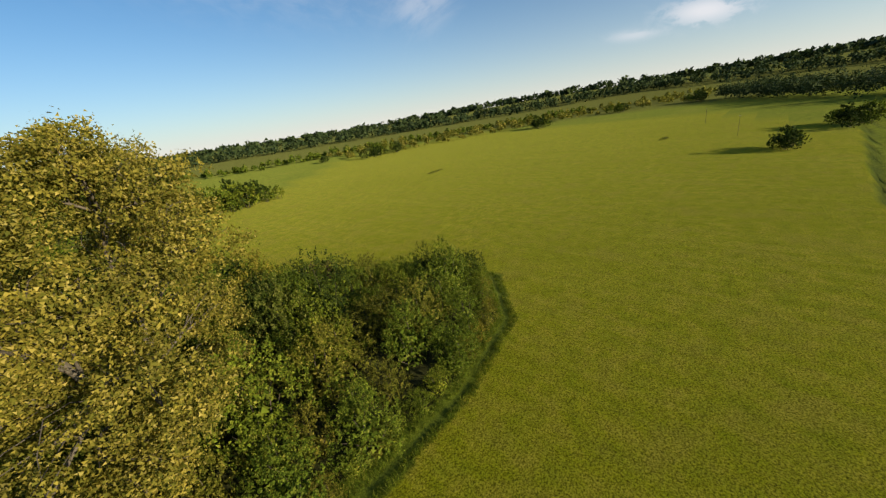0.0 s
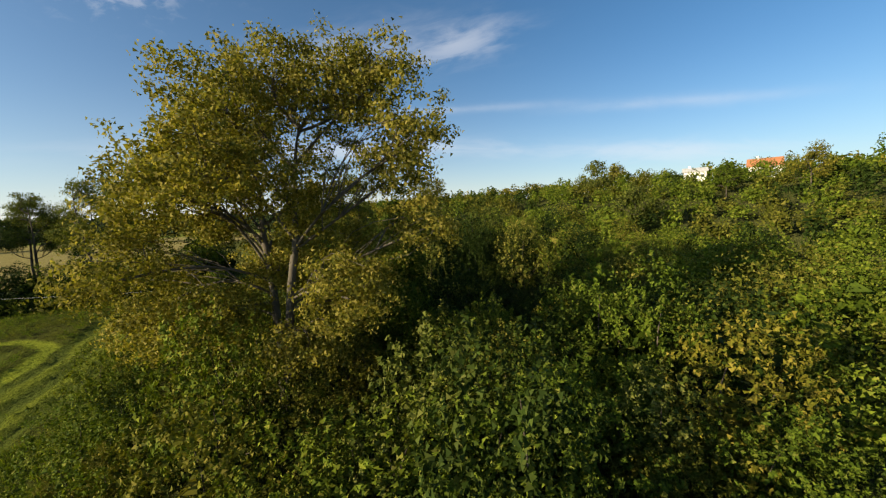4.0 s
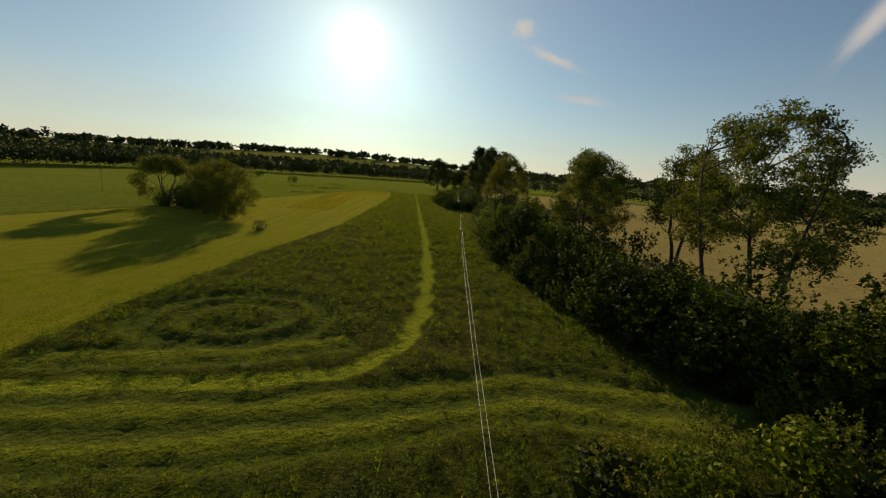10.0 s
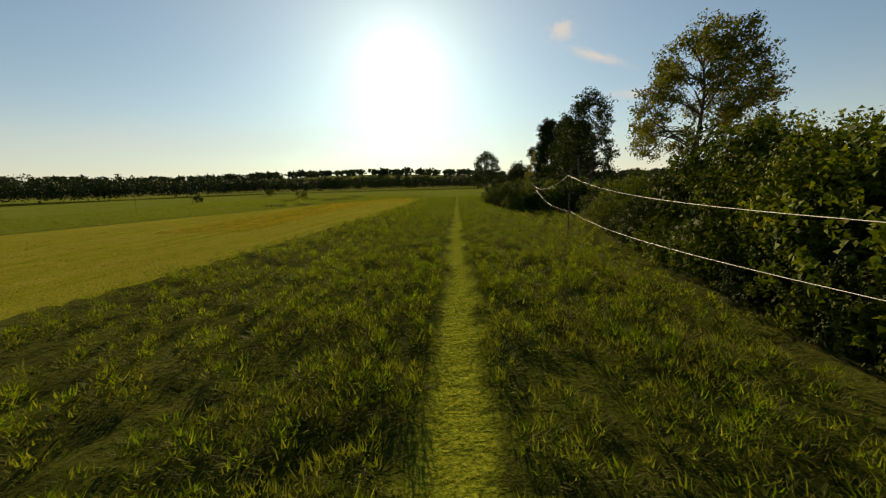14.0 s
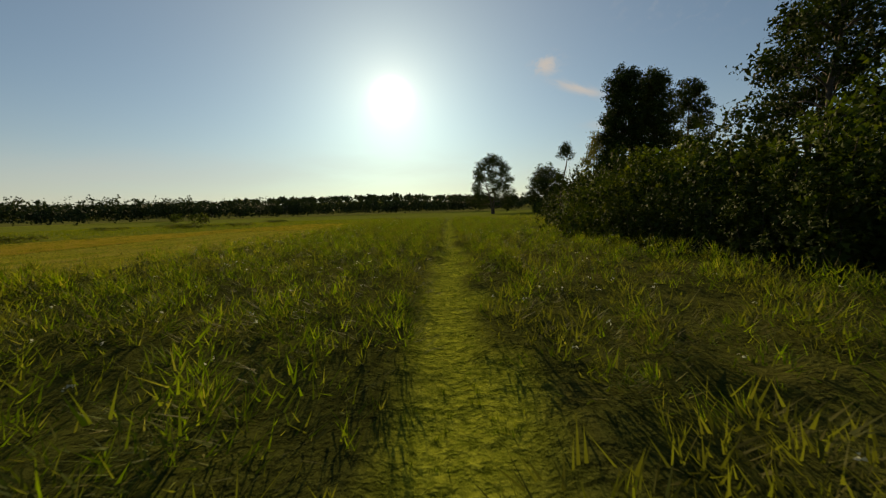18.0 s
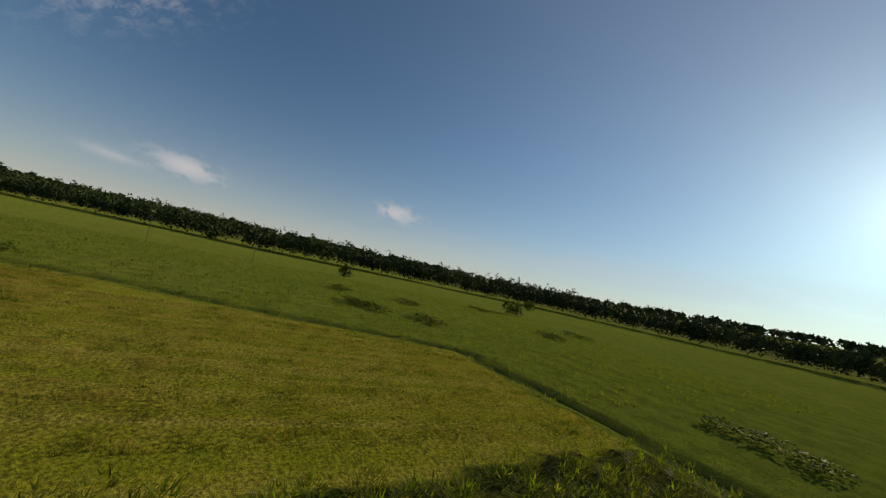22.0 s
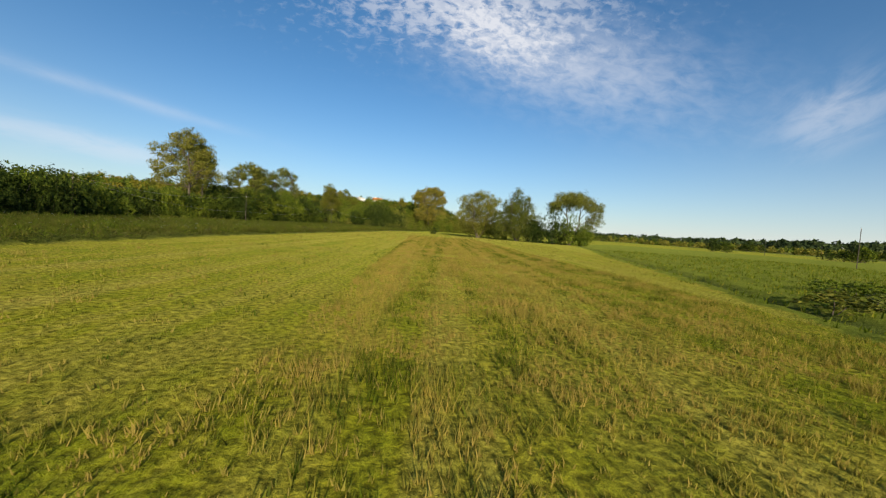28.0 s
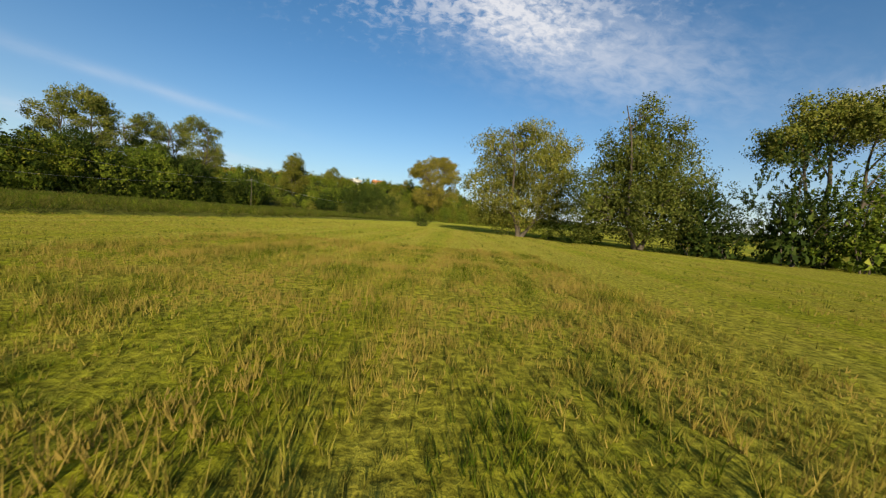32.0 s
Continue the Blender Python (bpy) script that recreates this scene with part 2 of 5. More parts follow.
LEAF_FAR = leaf_material("forest_leaves", [(0.0, (0.020, 0.034, 0.016)), (0.5, (0.034, 0.052, 0.022)), (1.0, (0.055, 0.072, 0.030))], 0.1)
GRASS_TALL = leaf_material("meadow_grass_blades", [(0.0, (0.050, 0.080, 0.009)), (0.5, (0.120, 0.172, 0.017)), (0.84, (0.165, 0.178, 0.036)), (1.0, (0.26, 0.22, 0.085))], 0.55, (1.08, 1.25, 0.42), 1.2, 0.34, (0.105, 0.098, 0.026))
GRASS_CUT = leaf_material("mown_grass_blades", [(0.0, (0.040, 0.066, 0.005)), (0.35, (0.120, 0.165, 0.011)), (0.66, (0.185, 0.205, 0.022)), (0.86, (0.30, 0.255, 0.050)), (1.0, (0.46, 0.36, 0.12))], 0.4, (1.15, 1.2, 0.5), 1.1, 0.34, (0.285, 0.208, 0.054), True)
GRASS_LUSH = leaf_material("field_grass_blades", [(0.0, (0.050, 0.085, 0.008)), (0.6, (0.105, 0.145, 0.014)), (1.0, (0.18, 0.18, 0.036))], 0.45, (1.15, 1.2, 0.5), 0.8, 0.5)
FLOWER = leaf_material("umbel_flowers", [(0.0, (0.45, 0.45, 0.38)), (1.0, (0.75, 0.74, 0.66))], 0.3, (1.0, 1.0, 0.9))


def bark_material(name, dark, light):
    m, n, l, p = material(name)
    tc = n.new("ShaderNodeTexCoord")
    mp = n.new("ShaderNodeMapping")
    mp.inputs["Scale"].default_value = (1, 1, 0.18)
    l.new(tc.outputs["Object"], mp.inputs["Vector"])
    grain = noise_of(n, l, mp.outputs[0], 9, 6, 0.65)
    stain = noise_of(n, l, tc.outputs["Object"], 0.6, 3)
    col = mixed(n, l, stain, ramp(n, l, grain, [(0.3, dark), (0.7, light)]), tuple(0.6 * v for v in dark))
    l.new(col, p.inputs["Base Color"])
    p.inputs["Roughness"].default_value, p.inputs["Specular IOR Level"].default_value = 0.9, 0.15
    b = n.new("ShaderNodeBump")
    b.inputs["Strength"].default_value, b.inputs["Distance"].default_value = 0.6, 0.05
    l.new(grain, b.inputs["Height"])
    l.new(b.outputs[0], p.inputs["Normal"])
    return m


BARK = bark_material("grey_brown_bark", (0.060, 0.048, 0.036), (0.17, 0.145, 0.115))
BARK_PALE = bark_material("pale_poplar_bark", (0.075, 0.065, 0.05), (0.20, 0.175, 0.14))
POLE_WOOD = bark_material("weathered_pole_wood", (0.055, 0.046, 0.038), (0.14, 0.12, 0.10))


def plain_material(name, a, b, scale, rough=0.8, metal=0.0, bump=0.2):
    m, n, l, p = material(name)
    tc = n.new("ShaderNodeTexCoord")
    v = noise_of(n, l, tc.outputs["Object"], scale, 5, 0.6)
    l.new(ramp(n, l, v, [(0.3, a), (0.7, b)]), p.inputs["Base Color"])
    p.inputs["Roughness"].default_value, p.inputs["Metallic"].default_value = rough, metal
    bp = n.new("ShaderNodeBump")
    bp.inputs["Strength"].default_value, bp.inputs["Distance"].default_value = bump, 0.02
    l.new(v, bp.inputs["Height"])
    l.new(bp.outputs[0], p.inputs["Normal"])
    return m


PLASTER = plain_material("white_house_plaster", (0.66, 0.65, 0.61), (0.80, 0.79, 0.75), 1.5)
ROOF_TILE = plain_material("orange_roof_tiles", (0.30, 0.11, 0.045), (0.46, 0.19, 0.08), 2.5)
ROOF_GREY = plain_material("grey_roof_sheet", (0.36, 0.36, 0.36), (0.52, 0.52, 0.51), 2.0)
PANE = plain_material("dark_window_glass", (0.02, 0.025, 0.03), (0.05, 0.06, 0.07), 0.8, 0.08, 0.0, 0.0)
WIRE = plain_material("aluminium_wire", (0.34, 0.34, 0.33), (0.46, 0.46, 0.45), 3.0, 0.6, 0.5, 0.0)
CERAMIC = plain_material("white_insulator_ceramic", (0.55, 0.54, 0.50), (0.75, 0.74, 0.70), 8.0, 0.25)
STEEL = plain_material("galvanised_steel", (0.22, 0.22, 0.22), (0.36, 0.36, 0.36), 6.0, 0.5, 0.7)


def ground_material():
    m, n, l, p = material("ground_cover")
    geo = n.new("ShaderNodeNewGeometry")
    pos = geo.outputs["Position"]

    def zone(name):
        a = n.new("ShaderNodeAttribute")
        a.attribute_name = name
        return a.outputs["Fac"]

    wide, mid, fine = noise_of(n, l, pos, 0.035, 4), noise_of(n, l, pos, 0.45, 5, 0.6), noise_of(n, l, pos, 7.0, 6, 0.7)
    spot = noise_of(n, l, pos, 0.16, 5, 0.65)
    warp = n.new("ShaderNodeMapping")
    warp.inputs["Scale"].default_value = (0.85, 0.012, 1)
    turned = n.new("ShaderNodeVectorRotate")
    turned.rotation_type = "Z_AXIS"
    turned.inputs["Angle"].default_value = radians(3)
    l.new(pos, turned.inputs["Vector"])
    l.new(turned.outputs[0], warp.inputs["Vector"])
    rows_ = noise_of(n, l, warp.outputs[0], 1.0, 3)
    field = ramp(n, l, wide, [(0.3, (0.078, 0.112, 0.011)), (0.55, (0.108, 0.134, 0.014)), (0.75, (0.145, 0.144, 0.024))])
    field = mixed(n, l, ramp(n, l, mid, [(0.38, (0, 0, 0)), (0.62, (0.9, 0.9, 0.9))]), field, (0.056, 0.078, 0.010))
    swath = n.new("ShaderNodeMapRange")
    place = n.new("ShaderNodeSeparateXYZ")
    l.new(pos, place.inputs[0])
    l.new(place.outputs["Y"], swath.inputs["Value"])
    swath.inputs["From Min"].default_value, swath.inputs["From Max"].default_value = 60, 130
    swath.inputs["To Min"].default_value, swath.inputs["To Max"].default_value = 0.35, 1.0

    def striped(stops):
        return mixed(n, l, 1.0, ramp(n, l, rows_, stops), swath.outputs[0], "MULTIPLY")

    cut = ramp(n, l, mid, [(0.28, (0.160, 0.200, 0.012)), (0.5, (0.275, 0.275, 0.022)), (0.70, (0.380, 0.315, 0.060))])
    cut = mixed(n, l, striped([(0.46, (0, 0, 0)), (0.62, (0.65, 0.65, 0.65))]), cut, (0.38, 0.325, 0.090))
    cut = mixed(n, l, striped([(0.34, (0.55, 0.55, 0.55)), (0.48, (0, 0, 0))]), cut, (0.145, 0.195, 0.012))
    cut = mixed(n, l, ramp(n, l, wide, [(0.3, (0, 0, 0)), (0.7, (0.6, 0.6, 0.6))]), cut, (0.225, 0.240, 0.016))
    cut = mixed(n, l, ramp(n, l, spot, [(0.50, (0, 0, 0)), (0.64, (0.7, 0.7, 0.7))]), cut, (0.29, 0.255, 0.050))
    cut = mixed(n, l, ramp(n, l, fine, [(0.36, (0.7, 0.7, 0.7)), (0.56, (0, 0, 0))]), cut, (0.060, 0.062, 0.012))
    meadow_side = n.new("ShaderNodeMapRange")
    l.new(place.outputs["Y"], meadow_side.inputs["Value"])
    meadow_side.inputs["From Min"].default_value, meadow_side.inputs["From Max"].default_value = 40, 110
    cut = mixed(n, l, meadow_side.outputs[0], mixed(n, l, 1.0, cut, (0.63, 0.65, 0.42), "MULTIPLY"), mixed(n, l, 1.0, cut, (0.84, 0.83, 0.62), "MULTIPLY"))
    # darkened so that gaps between tussocks carry their shade in the ground colour
    tall = ramp(n, l, mid, [(0.3, (0.018, 0.028, 0.005)), (0.55, (0.042, 0.056, 0.008)), (0.78, (0.085, 0.078, 0.020))])
    tall = mixed(n, l, ramp(n, l, wide, [(0.35, (0, 0, 0)), (0.7, (0.6, 0.6, 0.6))]), tall, (0.060, 0.051, 0.018))
    path = ramp(n, l, fine, [(0.3, (0.140, 0.185, 0.013)), (0.7, (0.250, 0.265, 0.030))])
    tan = ramp(n, l, mid, [(0.3, (0.190, 0.135, 0.058)), (0.7, (0.27, 0.20, 0.095))])
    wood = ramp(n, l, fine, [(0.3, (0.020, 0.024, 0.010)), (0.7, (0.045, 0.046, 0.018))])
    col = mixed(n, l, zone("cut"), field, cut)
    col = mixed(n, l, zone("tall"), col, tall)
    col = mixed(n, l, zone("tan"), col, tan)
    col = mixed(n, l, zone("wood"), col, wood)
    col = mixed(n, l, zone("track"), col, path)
    # dark green of ditch, furrow and rings; along swath edges it paints shadow
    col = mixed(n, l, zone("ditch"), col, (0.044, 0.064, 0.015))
    col = mixed(n, l, 0.8, col, ramp(n, l, fine, [(0.30, (0.30, 0.30, 0.30)), (0.66, (1.42, 1.42, 1.42))]), "MULTIPLY")
    l.new(col, p.inputs["Base Color"])
    p.inputs["Roughness"].default_value, p.inputs["Specular IOR Level"].default_value = 1.0, 0.0
    p.inputs["Diffuse Roughness"].default_value = 0.15
    p.inputs["Sheen Weight"].default_value, p.inputs["Sheen Roughness"].default_value = 0.12, 0.4
    p.inputs["Sheen Tint"].default_value = (0.50, 0.56, 0.14, 1)
    bp = n.new("ShaderNodeBump")
    bp.inputs["Strength"].default_value, bp.inputs["Distance"].default_value = 0.9, 0.10
    l.new(fine, bp.inputs["Height"])
    tuft = n.new("ShaderNodeBump")
    tuft.inputs["Distance"].default_value = 0.45
    l.new(noise_of(n, l, pos, 1.7, 4, 0.6), tuft.inputs["Height"])
    l.new(zone("tall"), tuft.inputs["Strength"])
    l.new(tuft.outputs[0], bp.inputs["Normal"])
    l.new(bp.outputs[0], p.inputs["Normal"])
    return m


GROUND = ground_material()

# ---- lie of the land ----
rng = np.random.default_rng(7)


def smooth(a, b, v):
    t = np.clip((np.asarray(v, float) - a) / (b - a), 0, 1)
    return t * t * (3 - 2 * t)


def waves(x, y, step, seed):
    """A soft unevenness about step metres across, between -1 and 1."""
    k = 2 * math.pi / step
    s = np.zeros_like(np.asarray(x, float))
    r = np.random.default_rng(seed)
    for _ in range(7):
        a, f, q = r.uniform(0, 2 * math.pi), r.uniform(0.6, 1.7), r.uniform(0, 6.3)
        s = s + np.sin(k * f * (np.cos(a) * x + np.sin(a) * y) + q)
    return s / 4.2


def inside(x, y, poly):
    x, y = np.asarray(x, float), np.asarray(y, float)
    hit = np.zeros(x.shape, bool)
    for (x0, y0), (x1, y1) in zip(poly, poly[1:] + poly[:1]):
        if y0 == y1:
            continue
        cross = (y0 > y) != (y1 > y)
        hit ^= cross & (x < (x1 - x0) * (y - y0) / (y1 - y0) + x0)
    return hit


def off_line(x, y, line):
    best = np.full(np.shape(x), 1e9)
    for (x0, y0), (x1, y1) in zip(line, line[1:]):
        dx, dy = x1 - x0, y1 - y0
        t = np.clip(((x - x0) * dx + (y - y0) * dy) / (dx * dx + dy * dy), 0, 1)
        best = np.minimum(best, np.hypot(x - x0 - t * dx, y - y0 - t * dy))
    return best


MOWN = [(51, 250), (52.5, 235), (52.2, 220), (51.8, 195), (49.5, 165), (47, 140), (43.5, 107), (36, 75), (31, 48), (30, 34), (24, 22), (8.6, 20.5), (-4, 17.5), (-14, 10), (-15.5, -4), (-8, -11), (0, -16),
        (7, -40), (8, -58), (-8, -92), (-18, -130), (-60, -150), (-160, -225), (-320, -230), (-300, 0), (-165, 60), (-60, 52), (-24, 100), (-8, 132), (1, 160), (8, 178), (14.5, 200), (22, 222), (27, 232), (32.5, 246), (34, 249)]
TALL = [(51, 250), (52.5, 235), (52.2, 220), (51.8, 195), (49.5, 165), (47, 140), (43.5, 107), (36, 75), (31, 48), (30, 34), (24, 22), (30, 14), (60, 16), (84, 24), (84, 45), (80, 65), (80, 84), (84, 122), (92, 157), (80, 170), (78, 195), (83, 218), (92, 250)]
TAN = [(107, -15), (160, -40), (420, -60), (430, 330), (118, 320), (112, 200), (110, 120), (108, 60)]
PATH_LINE = [(34, 33.5), (48, 34), (56, 35.5), (60.5, 40), (62.6, 48), (64.2, 62), (65.4, 92), (66.3, 170), (67.0, 215), (67.6, 250)]
SWATHS = [[(30, 30.5), (50, 31), (70, 34.5), (88, 30)], [(31, 27), (52, 28), (70, 31.5), (86, 26.5)], [(34, 37.5), (47, 38.5), (55, 41)]]
DITCH = [(-330, 90), (-165, 61), (-60, 53), (-26, 98), (-10, 131), (-1, 160), (6, 178), (12.5, 200), (20, 222), (25.2, 232), (31, 246.5), (33.5, 250.5), (46, 251.5), (61, 251), (72, 251.5)]
HEDGE = [(88, 24), (83, 33), (79.5, 47), (77, 65), (76.5, 84), (79, 105), (81.5, 122), (84, 135), (89, 157), (77, 167), (75.2, 180), (74, 194), (79, 215), (87, 235), (93, 260), (98, 300)]
THICKET = [(24, 18), (8.6, 18.5), (-4, 15.5), (-12, 8.5), (-13.5, -3), (-6, -9), (2, -14), (9, -38), (12, -58), (84, -58), (88, 24), (78, 24), (66, 22.5), (56, 20.5), (47, 20), (38, 21), (31, 21)]
# the foot of the thicket where it meets the mown field
NOSE = [(31, 20.5), (24, 18.5), (8.6, 18), (-3.5, 15.2), (-11, 8.3), (-12.4, -2.8), (-5.5, -8.2), (1.6, -13.0), (5, -24)]
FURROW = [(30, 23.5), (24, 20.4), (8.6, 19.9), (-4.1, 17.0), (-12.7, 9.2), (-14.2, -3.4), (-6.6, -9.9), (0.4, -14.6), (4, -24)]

RIDGE = [(48, -152), (90, -132), (160, -72), (240, -40)]


def land(x, y):
    """The height of the ground."""
    x, y = np.asarray(x, float), np.asarray(y, float)
    hill = 21.5 * np.exp(-((off_line(x, y, RIDGE)) / 66) ** 2)
    hill = hill * np.interp(x, [92, 150], [1.0, 0.78])
    west_foot = np.interp(y, [-150, -60], [-26, 3])
    hill = hill * smooth(0, 30, x - west_foot)
    r = np.hypot(x - 30, y - 100)
    far = smooth(520, 1700, r) * (38 + 24 * waves(x, y, 1500, 3)) * (0.55 + 0.45 * smooth(-0.6, 0.8, -(x - 30) / np.maximum(r, 1)))
    far = far * (0.12 + 0.88 * smooth(-0.85, -0.30, (y - 100) / np.maximum(r, 1)))
    gentle = 0.5 * waves(x, y, 160, 5) * smooth(60, 260, np.hypot(x - 40, y - 120))
    return hill + far + gentle


def steps(core_a, core_b, fine, reach):
    core = list(np.arange(core_a, core_b + 1e-6, fine))
    d, low, high = fine, [core_a], [core[-1]]
    while high[-1] < reach or low[-1] > -reach:
        d *= 1.16
        low.append(low[-1] - d)
        high.append(high[-1] + d)
    return np.array(low[:0:-1] + core + high[1:])


gx, gy = steps(-18, 94, 0.56, 4400), steps(-18, 256, 0.56, 4400)
GX, GY = np.meshgrid(gx, gy)
jx, jy = GX + 0.35 * waves(GX, GY, 5, 11), GY + 0.35 * waves(GX, GY, 5, 12)
z_cut, z_tall, z_tan = (inside(jx, jy, p).astype(float) for p in (MOWN, TALL, TAN))
half = np.interp(jy, [100, 165], [0.95, 0.62])
z_track = 1 - smooth(0.8, 1.2, off_line(jx, jy, PATH_LINE) / half)
ring = np.hypot((jx - 43.8) / 1.35, jy - 46.4)
for w in SWATHS:
    z_track = np.maximum(z_track, 0.5 * (1 - smooth(0.5, 1.0, off_line(jx, jy, w))))
z_ring_edge_shade = (1 - smooth(0.55, 1.25, np.abs(ring - 6.4))) + 0.9 * (1 - smooth(0.45, 1.05, np.abs(ring - 3.6)))
# shadowed edges of each swath, painted dark and slightly sunk
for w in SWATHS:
    z_ring_edge_shade = np.maximum(z_ring_edge_shade, 0.8 * (1 - smooth(0.35, 0.85, np.abs(off_line(jx, jy, w) - 1.35))))
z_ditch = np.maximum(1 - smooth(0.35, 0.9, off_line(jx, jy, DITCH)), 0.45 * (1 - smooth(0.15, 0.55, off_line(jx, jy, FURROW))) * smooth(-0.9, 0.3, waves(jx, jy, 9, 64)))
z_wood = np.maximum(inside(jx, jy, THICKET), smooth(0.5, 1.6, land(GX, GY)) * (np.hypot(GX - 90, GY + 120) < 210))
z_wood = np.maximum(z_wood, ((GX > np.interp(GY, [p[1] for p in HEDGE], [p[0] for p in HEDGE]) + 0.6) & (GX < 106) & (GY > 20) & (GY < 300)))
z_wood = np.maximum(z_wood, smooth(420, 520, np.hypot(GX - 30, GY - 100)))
z_tall, z_cut = z_tall * (1 - np.clip(z_wood, 0, 1)), z_cut * (1 - np.clip(z_wood, 0, 1))
lumps = 0.45 + 0.60 * waves(GX, GY, 1.45, 21) * (0.75 + 0.35 * waves(GX, GY, 4.4, 22)) + 0.3 * waves(GX, GY, 2.7, 23)
GZ = land(GX, GY) + z_tall * np.clip(lumps, 0, 1.3) * 0.30 * (1 - z_track) * (1 - 0.8 * np.clip(z_ring_edge_shade, 0, 1)) - 0.26 * z_ditch - 0.20 * np.clip(z_ring_edge_shade, 0, 1) * z_tall + 0.03 * z_cut * waves(GX, GY, 1.3, 31)


def sheet(name, X, Y, Z, mat):
    h, w = X.shape
    me = bpy.data.meshes.new(name)
    i = np.arange(h * w).reshape(h, w)
    quads = np.stack([i[:-1, :-1], i[:-1, 1:], i[1:, 1:], i[1:, :-1]], -1).reshape(-1, 4)
    fill(me, np.stack([X, Y, Z], -1).reshape(-1, 3), quads)
    me.materials.append(mat)
    me.polygons.foreach_set("use_smooth", np.ones(len(quads), bool))
    return me


def fill(me, verts, faces):
    k = faces.shape[1]
    me.vertices.add(len(verts))
    me.vertices.foreach_set("co", np.asarray(verts, np.float32).ravel())
    me.loops.add(faces.size)
    me.loops.foreach_set("vertex_index", faces.ravel().astype(np.int32))
    me.polygons.add(len(faces))
    me.polygons.foreach_set("loop_start", (np.arange(len(faces)) * k).astype(np.int32))
    me.update(calc_edges=True)


ground_mesh = sheet("ground", GX, GY, GZ, GROUND)
# the ditch layer also carries the painted shadow of the swath edges
for label, layer in (("cut", z_cut), ("tall", z_tall), ("tan", z_tan), ("track", np.clip(z_track + 0.5 * np.clip(z_ring_edge_shade, 0, 1) * z_tall, 0, 1)), ("ditch", np.maximum(z_ditch, 0.85 * np.clip(z_ring_edge_shade, 0, 1) * z_tall)), ("wood", z_wood)):
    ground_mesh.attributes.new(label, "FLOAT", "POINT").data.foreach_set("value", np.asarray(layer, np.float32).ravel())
tagged(new("ground", ground_mesh), "mown hay field, rough meadow and low hill as one sheet", kind="structure")

# ---- builders of plants ----


def faces_of(count, k):
    return np.arange(count * k).reshape(count, k)


def leaves(centres, size, r, up=0.25, out=None, loose=0.7):
    """Leaf blades: a slim pointed blade each, turned every way or mostly facing outwards."""
    n = len(centres)
    if out is None:
        t = r.normal(size=(n, 3))
        t /= np.linalg.norm(t, axis=1, keepdims=True)
        b = np.cross(t, r.normal(size=(n, 3)) + [0, 0, up])
    else:
        face = out / (np.linalg.norm(out, axis=1, keepdims=True) + 1e-9) + r.normal(size=(n, 3)) * loose
        t = np.cross(face, r.normal(size=(n, 3)))
        t /= np.linalg.norm(t, axis=1, keepdims=True) + 1e-9
        b = np.cross(face, t)
    b /= np.linalg.norm(b, axis=1, keepdims=True) + 1e-9
    s = (size * r.uniform(0.6, 1.35, n))[:, None]
    c = centres + 0
    return np.stack([c + t * s * 1.15, c - t * s * 0.65 + b * s * 0.72, c - t * s * 0.65 - b * s * 0.72], 1).reshape(-1, 3)


def leaf_mesh(name, verts, mat):
    me = bpy.data.meshes.new(name)
    fill(me, verts, faces_of(len(verts) // 3, 3))
    me.materials.append(mat)
    return me


def tubes(name, paths, mat, sides=7):
    """Tapered limbs: each path is a row of points with radii."""
    verts, quads = [], []
    for path_ in paths:
        base = len(verts)
        for k, (p, rad) in enumerate(path_):
            a = Vector(path_[min(k + 1, len(path_) - 1)][0]) - Vector(path_[max(k - 1, 0)][0])
            a.normalize()
            u = a.orthogonal().normalized()
            v = a.cross(u)
            for s in range(sides):
                q = 2 * math.pi * s / sides
                verts.append(tuple(Vector(p) + (u * math.cos(q) + v * math.sin(q)) * rad))
        for k in range(len(path_) - 1):
            for s in range(sides):
                i, j = base + k * sides, base + (k + 1) * sides
                quads.append((i + s, i + (s + 1) % sides, j + (s + 1) % sides, j + s))
        quads.append((base, base + 1, base + 2, base + 3))
        e = base + (len(path_) - 1) * sides
        quads.append((e, e + 3, e + 2, e + 1))
    me = bpy.data.meshes.new(name)
    me.from_pydata(verts, [], quads)
    me.materials.append(mat)
    me.polygons.foreach_set("use_smooth", np.ones(len(quads), bool))
    return me


def part(name, data, parent, label=""):
    ob = new(name, data)
    ob.parent = parent
    return tagged(ob, label)


def limb(a, b, ra, rb, r, bend=0.12, n=5):
    a, b = np.array(a, float), np.array(b, float)
    d = np.linalg.norm(b - a)
    off = r.normal(size=3) * d * bend
    out = []
    for k in range(n + 1):
        t = k / n
        p = a + (b - a) * t + off * math.sin(math.pi * t) + np.array([0, 0, d * 0.10]) * math.sin(math.pi * t)
        out.append((tuple(p), ra + (rb - ra) * t ** 0.8))
    return out


def crown_points(lobes, density, r, hollow=0.45):
    """Places for tufts of leaves, thick on the outside of each lobe."""
    pts, ways = [], []
    for cx, cy, cz, rr, rz in lobes:
        n = int(density * rr * rr)
        d = r.normal(size=(n, 3))
        d /= np.linalg.norm(d, axis=1, keepdims=True)
        rad = (hollow + (1 - hollow) * r.uniform(0, 1, n) ** 0.55) * (1 + 0.16 * np.sin(3 * d[:, 0] + 5 * d[:, 2] + cx) + 0.10 * r.normal(size=n))
        pts.append(np.array([cx, cy, cz]) + d * rad[:, None] * [rr, rr, rz])
        ways.append(d)
    return np.concatenate(pts), np.concatenate(ways)


